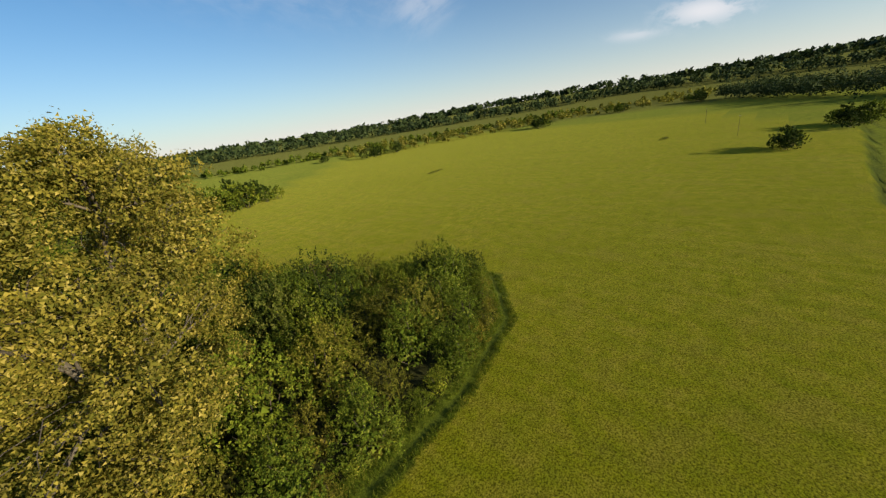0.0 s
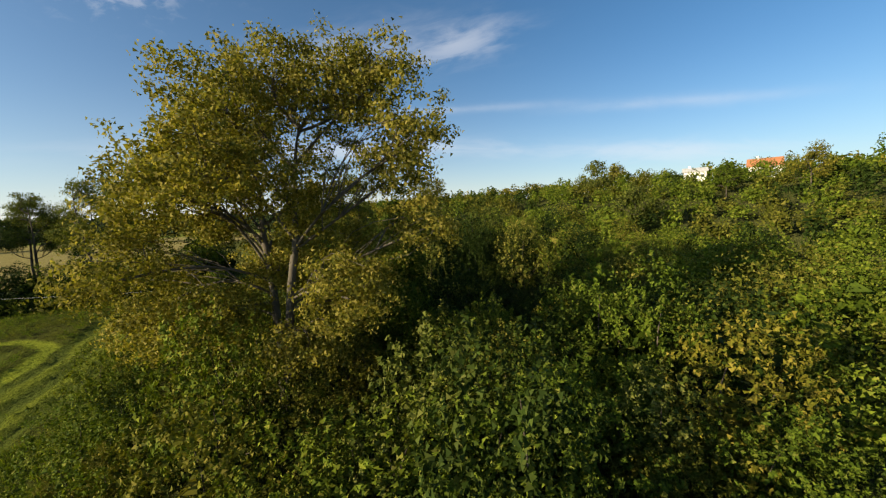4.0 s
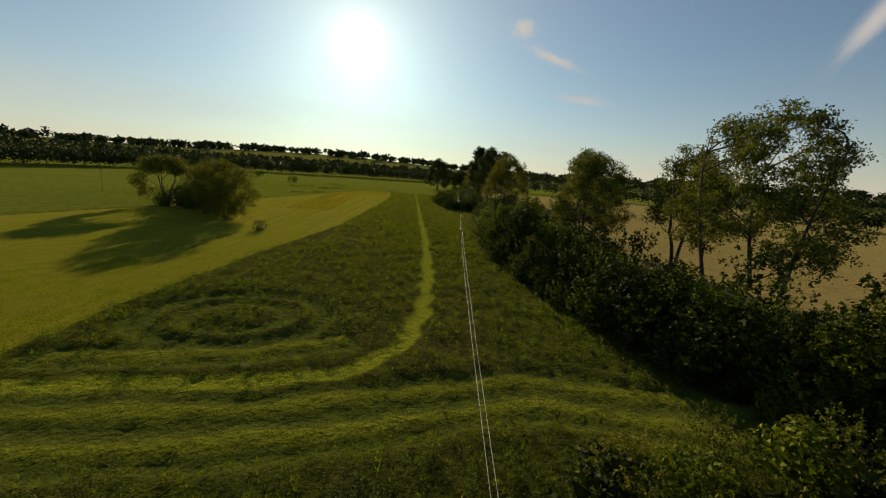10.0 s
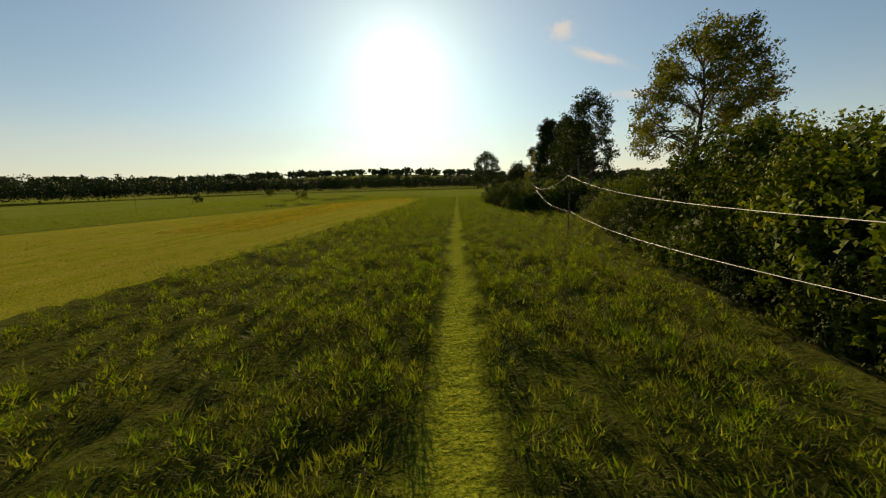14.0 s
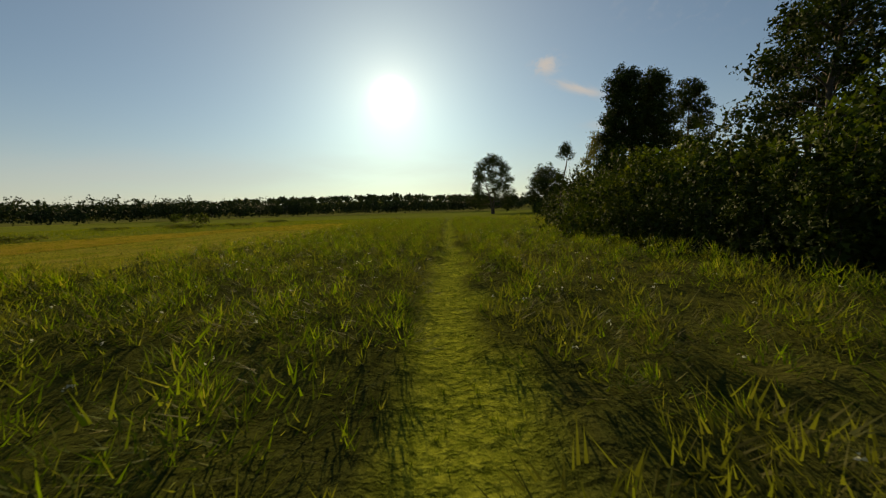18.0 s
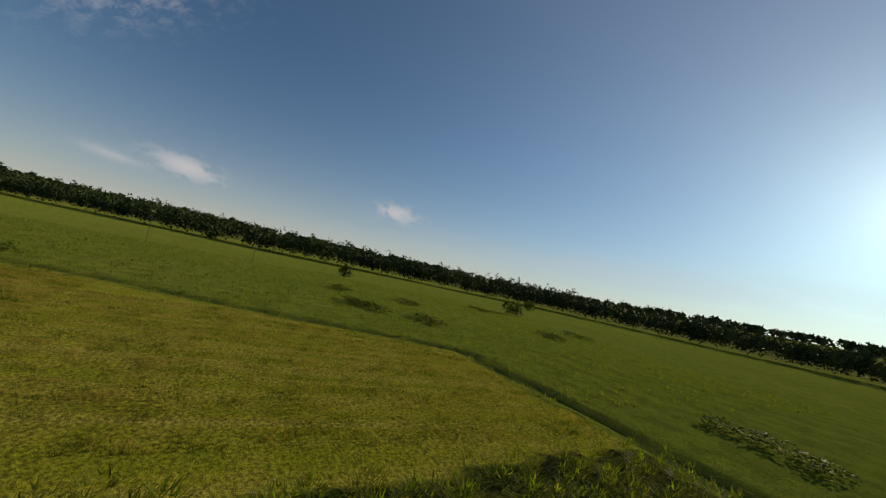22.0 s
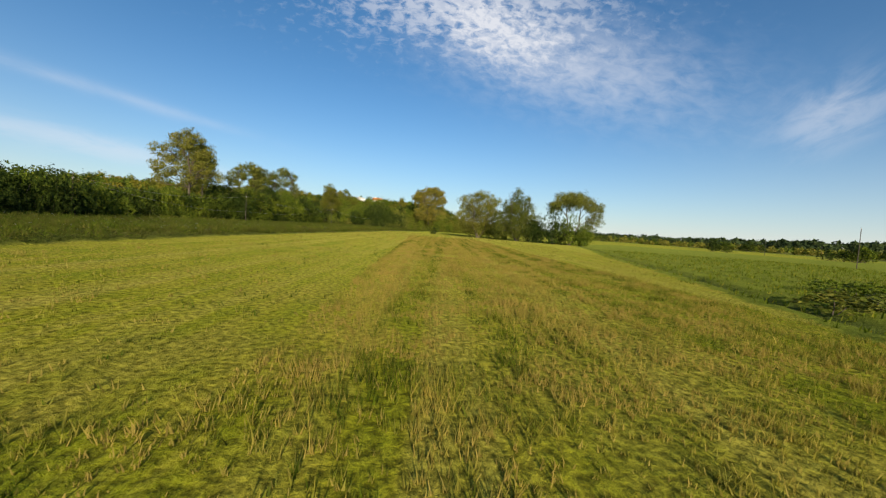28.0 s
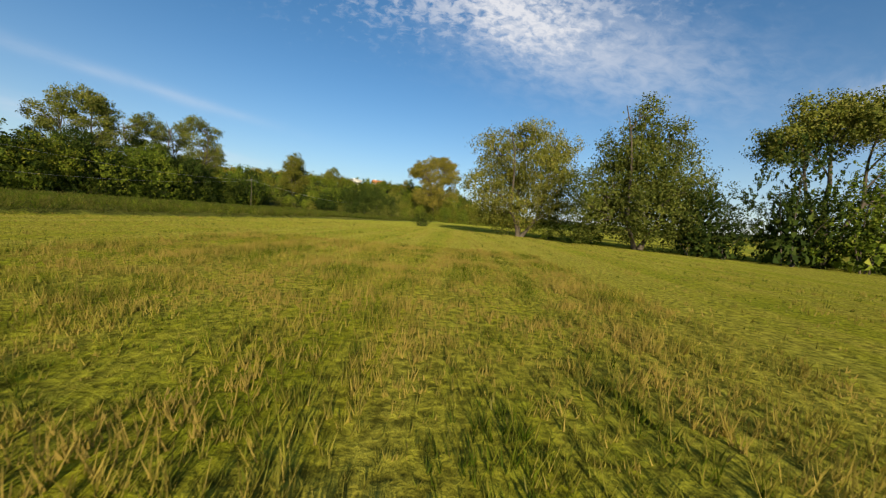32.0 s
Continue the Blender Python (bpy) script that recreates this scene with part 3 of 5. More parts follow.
def tree(name, x, y, lobes, mat, bark, label, category="tree", trunk_r=0.3, fork=0.3, density=9, tuft=0.55, per=22, leaf=0.16, seed=1, stems=1, group="", twigs=5, spread=0.5, inner=14, inner_leaf=0.24):
    """A tree of a trunk, limbs that reach into each lobe of its crown, and tufts of leaves round their ends."""
    r = np.random.default_rng(seed)
    root = new(name)
    root.location = (x, y, float(land(x, y)) - 0.05)
    top = max(c[2] + c[4] for c in lobes)
    trunks, limbs, heads = [], [], []
    for k in range(stems):
        q = 2 * math.pi * k / stems + 0.6
        base = (math.cos(q) * trunk_r * 1.1 * (stems > 1), math.sin(q) * trunk_r * 1.1 * (stems > 1), 0)
        lean = spread * (stems > 1)
        head = (base[0] + math.cos(q) * lean * top * 0.16 + r.normal() * 0.2, base[1] + math.sin(q) * lean * top * 0.16 + r.normal() * 0.2, top * fork * r.uniform(0.9, 1.15))
        body_ = limb(base, head, trunk_r, trunk_r * 0.66, r, 0.03, 6)
        body_[0] = (body_[0][0], trunk_r * 1.45)
        tip = (head[0] + (head[0] - base[0]) * 0.6 + r.normal() * 0.4, head[1] + (head[1] - base[1]) * 0.6 + r.normal() * 0.4, top * r.uniform(0.80, 0.88))
        body_ += limb(head, tip, trunk_r * 0.66, 0.04, r, 0.04, 6)[1:]
        trunks.append(body_)
        heads.append(head)
    for cx, cy, cz, rr, rz in lobes:
        head = min(heads, key=lambda h: (h[0] - cx) ** 2 + (h[1] - cy) ** 2)
        stem = trunks[heads.index(head)]
        rise = min(max(cz - 0.8 * math.hypot(cx - head[0], cy - head[1]), fork * top * r.uniform(0.62, 0.9)), 0.78 * top, cz)
        start = np.array([np.interp(rise, [q[0][2] for q in stem], [q[0][i] for q in stem]) for i in range(3)])
        lr = trunk_r * (0.24 + 0.045 * rr)
        arm = limb(start, (cx, cy, cz - 0.25 * rz), min(lr, trunk_r * 0.30), 0.05 + 0.012 * rr, r, 0.10, 6)
        mine = [arm]
        for _ in range(twigs):
            d = r.normal(size=3)
            d[2] = abs(d[2]) * 0.8 + 0.1
            d /= np.linalg.norm(d)
            k = r.integers(2, 6)
            mine.append(limb(arm[k][0], np.array([cx, cy, cz]) + d * [rr, rr, rz] * 0.82, arm[k][1] * 0.5, 0.018, r, 0.10, 4))
        limbs.append(mine)
    for one in trunks:
        part("trunk", tubes("trunk", [one], bark, 9), root)
    for some in limbs:
        arm = part("limb", tubes("limb", some[:1], bark, 6), root)
        for one in some[1:]:
            part("twig", tubes("twig", [one], bark, 4), arm)
    spots, ways = crown_points(lobes, density, r)
    off = r.normal(size=(len(spots) * per, 3)) * tuft * [1, 1, 0.75]
    cen = np.repeat(spots, per, 0) + off
    cen[:, 2] = np.maximum(cen[:, 2], 0.15)
    outer = leaves(cen, leaf, r, 0.25, np.repeat(ways, per, 0) * 0.9 + off / tuft * 0.55)
    deep, ways = crown_points([(a, b, c, 0.62 * d, 0.62 * e) for a, b, c, d, e in lobes], inner, r, 0.1)
    deep[:, 2] = np.maximum(deep[:, 2], 0.3)
    part("crown", leaf_mesh("crown", np.concatenate([outer, leaves(deep, inner_leaf, r)]), mat), root)
    return tagged(root, label, category, group)


def shrub_data(seed, mat, h=5.0, w=2.5, lobes=13, sprays=17, per=17, leaf=0.070, core=320):
    """A shrub of rounded boughs, each set all over with leafy shoots, round a dense heart of leaves."""
    r = np.random.default_rng(seed)
    every, ways, stems = [], [], []
    for k in range(lobes):
        q, d = k * 2.4 + r.uniform(-0.4, 0.4), math.sqrt((k + 0.5) / lobes)
        way = np.array([math.cos(q), math.sin(q), 0.0])
        rr = w * r.uniform(0.30, 0.44)
        mid = way * w * 0.74 * d + np.array([0, 0, h * (0.84 - 0.60 * d ** 2) * r.uniform(0.82, 1.1)])
        face = r.normal(size=(sprays, 3)) + way * d * 0.7 + [0, 0, 0.4]
        face /= np.linalg.norm(face, axis=1, keepdims=True)
        foot = mid + face * rr * [0.74, 0.74, 0.92]
        shoot = (face * 0.62 + [0, 0, 0.5]) * (0.52 * w / 2.5 * r.uniform(0.5, 1.45, sprays))[:, None]
        t = r.uniform(0, 1, (sprays, per, 1)) ** 0.8
        every.append((foot[:, None] + shoot[:, None] * t + r.normal(size=(sprays, per, 3)) * 0.10 * (1.25 - t)).reshape(-1, 3))
        ways.append(np.repeat(face, per, 0))
        if k % 4 == 0:
            stems.append(limb(way * 0.3, mid, 0.05, 0.015, r, 0.05, 3))
    cen = np.concatenate(every)
    cen[:, 2] = np.maximum(cen[:, 2], 0.1)
    outer = leaves(cen, leaf, r, 0.4, np.concatenate(ways))
    d = r.normal(size=(core, 3))
    d[:, 2] = np.abs(d[:, 2])
    d /= np.linalg.norm(d, axis=1, keepdims=True)
    heart = leaves(d * r.uniform(0.30, 0.58, core)[:, None] * [w, w, h] + [0, 0, 0.2], 0.18, r, 0.3, d, 0.4)
    return leaf_mesh("shrub_crown", np.concatenate([outer, heart]), mat), tubes("branching_stem", stems, BARK, 4)


SHRUBS = {
    "green": [shrub_data(41, LEAF_GREEN), shrub_data(42, LEAF_GREEN, 4.5, 2.8, 15), shrub_data(43, LEAF_GREEN, 5.4, 2.4), shrub_data(58, LEAF_GREEN, 4.8, 2.6, 11, 20)],
    "dark": [shrub_data(44, LEAF_DARK, 4.8, 2.7, 14), shrub_data(45, LEAF_DARK, 5.2, 2.6, 12), shrub_data(59, LEAF_DARK, 4.6, 2.6, 15, 15)],
    "yellow": [shrub_data(46, LEAF_YELLOW, 4.9, 2.5), shrub_data(47, LEAF_YELLOW, 4.2, 2.7, 15)],
    "olive": [shrub_data(48, LEAF_OLIVE, 5.2, 2.5, 12, 18, 14, 0.078), shrub_data(49, LEAF_OLIVE, 4.6, 2.7, 14, 16, 14, 0.078)],
    "purple": [shrub_data(50, LEAF_PURPLE, 4.2, 2.4, 11)],
    "field": [shrub_data(51, LEAF_GREEN, 5.0, 2.6, 9, 11, 8, 0.21, 70), shrub_data(52, LEAF_DARK, 4.6, 2.7, 9, 11, 8, 0.21, 70)],
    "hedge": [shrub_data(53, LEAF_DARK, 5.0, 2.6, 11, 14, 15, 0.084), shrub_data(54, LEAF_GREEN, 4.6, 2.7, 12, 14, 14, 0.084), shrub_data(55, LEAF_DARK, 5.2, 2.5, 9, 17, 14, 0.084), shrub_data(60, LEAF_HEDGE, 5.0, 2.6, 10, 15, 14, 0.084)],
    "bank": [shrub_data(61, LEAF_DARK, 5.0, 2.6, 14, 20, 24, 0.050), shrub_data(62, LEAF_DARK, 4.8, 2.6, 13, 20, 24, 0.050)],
    "scrub": [shrub_data(56, LEAF_OLIVE, 4.5, 3.0, 8, 8, 6, 0.26, 40), shrub_data(57, LEAF_GREEN, 4.5, 3.0, 8, 8, 6, 0.26, 40)],
}
SHRUB_WORDS = {"green": "bright green leafy wild shrub in the thicket", "dark": "dense dark green blackthorn shrub", "yellow": "yellow-green autumn-tinged wild shrub",
               "olive": "grey-green willow shrub with slim leaves", "purple": "purple-brown leaved shrub at the thicket edge", "field": "leafy green shrub standing alone in the fields", "hedge": "dense dark green hedge shrub", "bank": "tall dense dark green shrub with small leaves", "scrub": "low scrubby rough growth"}
first_shrub = {}


def shrub(kind, x, y, scale, tall=1.0, group="", label="", name="shrub"):
    k = int(rng.integers(0, len(SHRUBS[kind])))
    m = pose(x, y, float(land(x, y)) - 0.08, 0, 0, float(rng.uniform(0, 360))) @ Matrix.Diagonal((scale, scale * float(rng.uniform(0.85, 1.15)), scale * tall, 1))
    key = (kind, k, group, label, name)
    if key not in first_shrub:
        root = new(name)
        crown, stems = SHRUBS[kind][k]
        part("branching_stem", stems, root)
        part("crown", crown, root)
        root.matrix_basis = m
        first_shrub[key] = tagged(root, label or SHRUB_WORDS[kind], "shrub", group)
        return root
    ob = first_shrub[key]
    got = copy_thing(ob, Matrix())
    got.matrix_basis = m
    return got


def scatter(poly, gap, r):
    """Places at least about gap apart inside an outline."""
    xs, ys = [p[0] for p in poly], [p[1] for p in poly]
    out = []
    for x in np.arange(min(xs), max(xs), gap):
        for y in np.arange(min(ys), max(ys), gap):
            px, py = x + r.uniform(-0.42, 0.42) * gap, y + r.uniform(-0.42, 0.42) * gap
            if inside(px, py, poly):
                out.append((px, py))
    return out


def massed(name, spots, mat, label, per=300, leaf=0.3, category="woodland", group="", heart=44):
    """Many plants that nobody could count, as one mesh. A spot is x, y, half width, height and the height of its lowest leaves."""
    r = np.random.default_rng(len(spots))
    every, boughs = [], 7
    k = np.arange(boughs)
    for x, y, w, h, low in spots:
        half, base = (h - low) / 2, np.array([x, y, float(land(x, y)) + low])
        q, out = k * 2.4 + r.uniform(0, 6.3), np.sqrt((k + 0.5) / boughs)
        mid = np.stack([np.cos(q) * w * 0.66 * out, np.sin(q) * w * 0.66 * out, 2 * half * (0.80 - 0.48 * out ** 2) * r.uniform(0.82, 1.1, boughs)], -1)
        fat = w * r.uniform(0.34, 0.52, boughs)
        i = r.integers(0, boughs, per)
        d = r.normal(size=(per, 3)) + [0, 0, 0.3]
        d /= np.linalg.norm(d, axis=1, keepdims=True)
        c = base + mid[i] + d * (fat[i] * r.uniform(0.78, 1.12, per))[:, None] * [1, 1, min(1.5, max(0.7, half / w))]
        e = r.normal(size=(heart, 3))
        e /= np.linalg.norm(e, axis=1, keepdims=True)
        core = e * r.uniform(0.1, 0.62, heart)[:, None] * [w, w, half] + base + [0, 0, half]
        every.append(leaves(core, 0.15 * w, r))
        every.append(leaves(c, leaf * (0.8 + 0.4 * r.random()), r, 0.25, d + [0, 0, 0.15]))
    me = leaf_mesh(name, np.concatenate(every), mat)
    return tagged(new(name, me), label, category, group, "stuff")

# ---- the great poplar above the thicket ----
GU, GV = (-0.616, -0.788), (0.788, -0.616)


def poplar_lobe(u, v, z, w, h):
    return (u * GU[0] + v * GV[0], u * GU[1] + v * GV[1], z, w, h)


tree("poplar", 27.5, 7.0, [poplar_lobe(*s) for s in (
    (-2.4, 0, 22.6, 3.4, 3.4), (5.6, 0.5, 22.6, 3.4, 3.4), (10.6, -0.5, 19.2, 2.9, 2.8), (-7.6, 0.5, 19.0, 3.0, 2.7), (7.5, -2.5, 10.5, 3.2, 2.6), (-10.0, -1.0, 9.0, 3.2, 2.8),
    (-2.5, -3.5, 8.4, 3.4, 2.5), (-5.0, -3, 17.2, 3.0, 2.7), (3.2, -3, 17.2, 2.8, 2.6), (0.5, 4.6, 17.5, 3.2, 3.0), (-5.0, 5.0, 11.0, 3.0, 2.6), (4.5, 4.6, 12.0, 2.8, 2.5),
    (1.0, -6.6, 18.0, 3.0, 2.8), (-6.6, -6.0, 12.0, 3.2, 2.7), (1.6, 2.0, 23.6, 2.8, 2.6), (-7.5, 4.5, 18.6, 2.8, 2.6), (8.2, 3.0, 18.0, 2.7, 2.5), (11.4, 0.5, 14.2, 2.2, 1.9), (2.0, 0.5, 13.5, 2.4, 2.0), (-10.0, 0.5, 19.4, 2.2, 2.0), (1.5, -5.2, 21.6, 2.8, 2.6), (-4.0, -6.0, 16.2, 2.6, 2.4), (-6.0, 1.0, 14.6, 2.4, 2.0), (-1.0, 2.5, 10.8, 2.8, 2.2), (4.0, 2.0, 9.0, 2.4, 2.0), (8.6, 0.5, 23.2, 2.8, 2.8), (2.0, -1.0, 24.2, 2.6, 2.1), (6.0, 2.0, 23.8, 2.5, 2.1), (-5.2, 0.0, 21.4, 2.8, 2.5), (4.8, -3.6, 6.8, 2.6, 2.0), (-7.5, -4.0, 7.4, 2.8, 2.2), (-5.0, 4.5, 21.8, 2.7, 2.4), (-7.8, 3.5, 20.4, 2.5, 2.2), (-8.6, 5.5, 18.4, 2.2, 2.0), (-10.6, 2.2, 18.2, 2.0, 1.6))],
    LEAF_GOLD, BARK_PALE, "tall poplar with yellowing leaves above dense shrubs", trunk_r=0.36, fork=0.46, density=10.5, tuft=0.33, per=46, leaf=0.112, seed=3, stems=2, twigs=8, inner=46, inner_leaf=0.15)

tree("young_tree", 39.0, -4.8, [(0.2, 0, 15.6, 0.8, 2.0), (-1.1, 0.5, 14.4, 0.7, 1.7), (1.2, 0.2, 14.2, 0.7, 1.8), (0, 0.3, 12.0, 1.6, 1.8), (-0.9, -0.5, 9.4, 2.3, 2.2), (1.1, 0.6, 7.6, 2.6, 2.4), (-0.8, 0.4, 5.0, 3.2, 2.6), (1.4, -0.6, 3.6, 3.0, 2.4), (2.1, -0.8, 11.4, 0.7, 1.0)],
     LEAF_GREEN, BARK, "slim young tree with upright tufted branches", trunk_r=0.17, fork=0.5, density=42, tuft=0.26, per=36, leaf=0.095, seed=5, twigs=4, inner=20)

# ---- trees of the row beside the meadow ----
ROW = "trees of the row beside the meadow"


def open_crown(r, h, w, low, n, lobe):
    """Lobes of a wide, gappy crown."""
    out = [(0, 0, h - lobe, lobe, lobe)]
    for k in range(n):
        q = k * 2.4 + r.uniform(-0.4, 0.4)
        t = (k + 0.5) / n
        z = low + lobe * 0.6 + (h - low - 1.7 * lobe) * t
        d = w * (1 - 0.55 * t ** 2) * r.uniform(0.62, 1.0)
        s = lobe * r.uniform(0.75, 1.15)
        out.append((d * math.cos(q), d * math.sin(q), z, s, s * 0.85))
    return out


def row_tree(x, y, h, w, low, n, lobe, mat, seed, label, name="tree", **more):
    r = np.random.default_rng(seed)
    kw = dict(trunk_r=0.013 * h + 0.02, fork=0.48, density=8, tuft=0.38, per=34, leaf=0.145, seed=seed, group=ROW)
    if y > 180 or x > 110:
        kw.update(per=15, leaf=0.20)
    kw.update(more)
    return tree(name, x, y, open_crown(r, h, w, low, n, lobe), mat, BARK, label, **kw)


row_tree(99.5, 46, 25.5, 8.8, 8, 24, 2.3, LEAF_OLIVE, 11, "broad open poplar with forked dark limbs", stems=3, fork=0.2, spread=0.9)
row_tree(102, 60.5, 22.5, 5.0, 9, 14, 2.1, LEAF_OLIVE, 12, "slender poplar with two leaning bare trunks", stems=2, fork=0.42, spread=0.8)
row_tree(98.5, 81.5, 22.4, 7.4, 6, 26, 2.2, LEAF_OLIVE, 13, "broad tall poplar with airy yellow-green crown", stems=2, fork=0.3)
row_tree(105.5, 100.5, 24.5, 5.6, 5, 20, 2.4, LEAF_OLIVE, 14, "tall full poplar behind the hedge")
row_tree(92.8, 127, 23.2, 7.6, 8, 26, 1.9, LEAF_OLIVE, 15, "lone tall poplar with a clear trunk above the hedge", fork=0.5)
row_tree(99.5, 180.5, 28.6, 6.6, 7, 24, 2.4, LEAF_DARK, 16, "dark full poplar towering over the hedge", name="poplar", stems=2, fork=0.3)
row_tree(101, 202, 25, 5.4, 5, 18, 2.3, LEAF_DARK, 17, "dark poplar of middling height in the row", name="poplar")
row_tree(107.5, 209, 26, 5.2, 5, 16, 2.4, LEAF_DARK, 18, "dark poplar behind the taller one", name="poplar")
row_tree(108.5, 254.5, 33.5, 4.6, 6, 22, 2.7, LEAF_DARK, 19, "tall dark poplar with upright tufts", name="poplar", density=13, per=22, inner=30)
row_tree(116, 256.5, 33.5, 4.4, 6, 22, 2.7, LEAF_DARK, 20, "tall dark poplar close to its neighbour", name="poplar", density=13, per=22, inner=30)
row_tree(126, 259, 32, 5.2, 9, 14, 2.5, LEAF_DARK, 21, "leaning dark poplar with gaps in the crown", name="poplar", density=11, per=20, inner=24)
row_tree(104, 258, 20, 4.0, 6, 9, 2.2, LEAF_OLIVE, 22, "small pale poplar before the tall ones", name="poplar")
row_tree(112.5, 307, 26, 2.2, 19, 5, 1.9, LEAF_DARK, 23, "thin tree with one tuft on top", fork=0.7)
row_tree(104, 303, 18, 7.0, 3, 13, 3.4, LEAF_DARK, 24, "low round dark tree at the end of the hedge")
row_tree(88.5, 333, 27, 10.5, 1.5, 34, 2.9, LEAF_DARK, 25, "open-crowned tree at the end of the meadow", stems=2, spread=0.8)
row_tree(112, 30, 15, 5.5, 4, 9, 2.6, LEAF_YELLOW, 26, "yellow-green round tree beside the stubble field", name="tree")
row_tree(86.5, 5, 20.5, 4.6, 4, 10, 2.5, LEAF_YELLOW, 27, "yellowing tree at the foot of the hill")
row_tree(89.5, -5, 22.5, 5.0, 7, 9, 2.3, LEAF_OLIVE, 28, "pale airy tree at the foot of the hill", stems=2)
row_tree(87.5, 0, 19.5, 4.6, 4, 9, 2.4, LEAF_YELLOW, 29, "round yellow-green tree at the foot of the hill")
for py, off, h, w, mat in ((66, 7.5, 9.5, 3.4, LEAF_GREEN), (73, 5.5, 11, 3.8, LEAF_DARK), (80, 8.0, 12.5, 4.2, LEAF_GREEN), (88, 6.0, 10.5, 3.8, LEAF_GREEN), (96, 7.5, 12, 4.2, LEAF_DARK), (103, 5.0, 9.5, 3.6, LEAF_GREEN), (110, 7.0, 11, 4.0, LEAF_GREEN), (117, 6.0, 9, 3.4, LEAF_DARK), (135, 7.0, 7.5, 3.2, LEAF_GREEN)):
    ex = float(np.interp(py, [p[1] for p in HEDGE], [p[0] for p in HEDGE]))
    row_tree(ex + off, py, h, w, 0.6, 10, 2.2, mat, int(100 + py), "rounded leafy small tree standing in the hedge", name="hedge_tree", density=12, per=34, leaf=0.12, tuft=0.36, inner=30, group="small trees in the hedge", stems=2, fork=0.25)
row_tree(93, 27, 11, 3.6, 3, 7, 2.0, LEAF_GREEN, 30, "small green tree before the tall poplars")

# ---- trees that stand in the mown field ----
FIELD = "trees standing along the field ditch"


def field_tree(x, y, lobes, mat, label, seed, **more):
    kw = dict(trunk_r=0.24, fork=0.2, density=16, tuft=0.36, per=36, leaf=0.105, inner=34, seed=seed, group=FIELD, stems=3, spread=0.8)
    kw.update(more)
    return tree("willow_tree", x, y, lobes, mat, BARK, label, **kw)


field_tree(14.4, 109, [(0, 0, 12.6, 3.2, 2.6), (4.0, 0.8, 10.8, 2.9, 2.6), (-4.0, -1, 11.6, 3.0, 2.6), (1.4, -3.2, 8.0, 3.4, 2.8), (-1.8, 3.0, 8.4, 3.4, 2.8), (5.2, 1.2, 6.2, 2.8, 2.8), (-5.2, -0.6, 7.0, 2.9, 2.8), (0, 0, 4.6, 4.2, 3.6), (3.6, -2, 3.6, 2.8, 2.8), (-3.8, 1.6, 3.6, 2.8, 2.8)],
           LEAF_OLIVE, "round willow with wispy grey-green branches in mown grass", 31)
field_tree(4.6, 120.0, [(0.6, 0, 13.1, 1.9, 2.5), (-1.2, 0.5, 10.8, 2.8, 2.3), (2.2, -0.6, 9.7, 2.8, 2.3), (0, 0, 7.6, 4.0, 2.9), (-3.4, 1.0, 6.4, 3.2, 2.7), (4.0, -1.0, 5.9, 3.2, 2.7), (0.2, -3.0, 4.0, 3.8, 3.1), (0, 3, 4.0, 3.6, 3.1), (-4.6, -0.5, 3.7, 2.8, 2.7), (4.6, 0.6, 3.2, 2.8, 2.5)],
           LEAF_OLIVE, "tall bushy willow with a pointed crown in mown grass", 32)
field_tree(-9.3, 125.5, [(0, 0, 13.4, 3.0, 1.8), (3.4, 0.6, 12.4, 2.5, 1.8), (-3.4, -0.6, 12.6, 2.6, 1.8), (5.4, 0, 10.4, 2.2, 1.8), (-6.0, 1.0, 10.4, 2.4, 1.9), (1.2, 3.2, 12.0, 2.6, 1.9), (-1.2, -3.2, 11.6, 2.6, 1.9), (-6.8, -1, 7.4, 2.4, 2.0), (-5.4, -1.6, 4.6, 2.2, 2.0), (-3.6, 3.0, 10.8, 2.2, 1.7), (4.0, -2.4, 10.6, 2.0, 1.6)],
           LEAF_OLIVE, "umbrella-crowned willow with bare inner limbs", 33, fork=0.42, density=14)
for x, y, s, t, kind in ((1.5, 124, 1.3, 1.1, "dark"), (-3.0, 128.5, 1.6, 1.35, "dark"), (-7.0, 130.5, 1.5, 1.2, "green"), (-1.0, 122.0, 1.2, 1.1, "dark"), (-11.0, 130.0, 1.3, 1.0, "green"), (9.5, 116, 0.8, 0.7, "green"), (16.2, 107, 0.7, 0.6, "olive"), (7.0, 114.5, 0.9, 0.7, "green"), (11.5, 112.5, 0.8, 0.6, "green"), (-4.5, 126.0, 1.4, 1.0, "dark"), (-6.5, 127.5, 1.5, 0.9, "dark"), (-9.5, 124.5, 1.2, 0.8, "dark"), (-12.5, 127.0, 1.3, 0.9, "green"), (0.0, 125.5, 1.2, 1.0, "dark")):
    shrub(kind, x, y, 0.92 * s, t, FIELD, "dense dark green shrub beside the field willows")
shrub("dark", 28, 95, 0.8, 0.62, label="low round dark shrub alone in the mown field", name="lone_shrub")

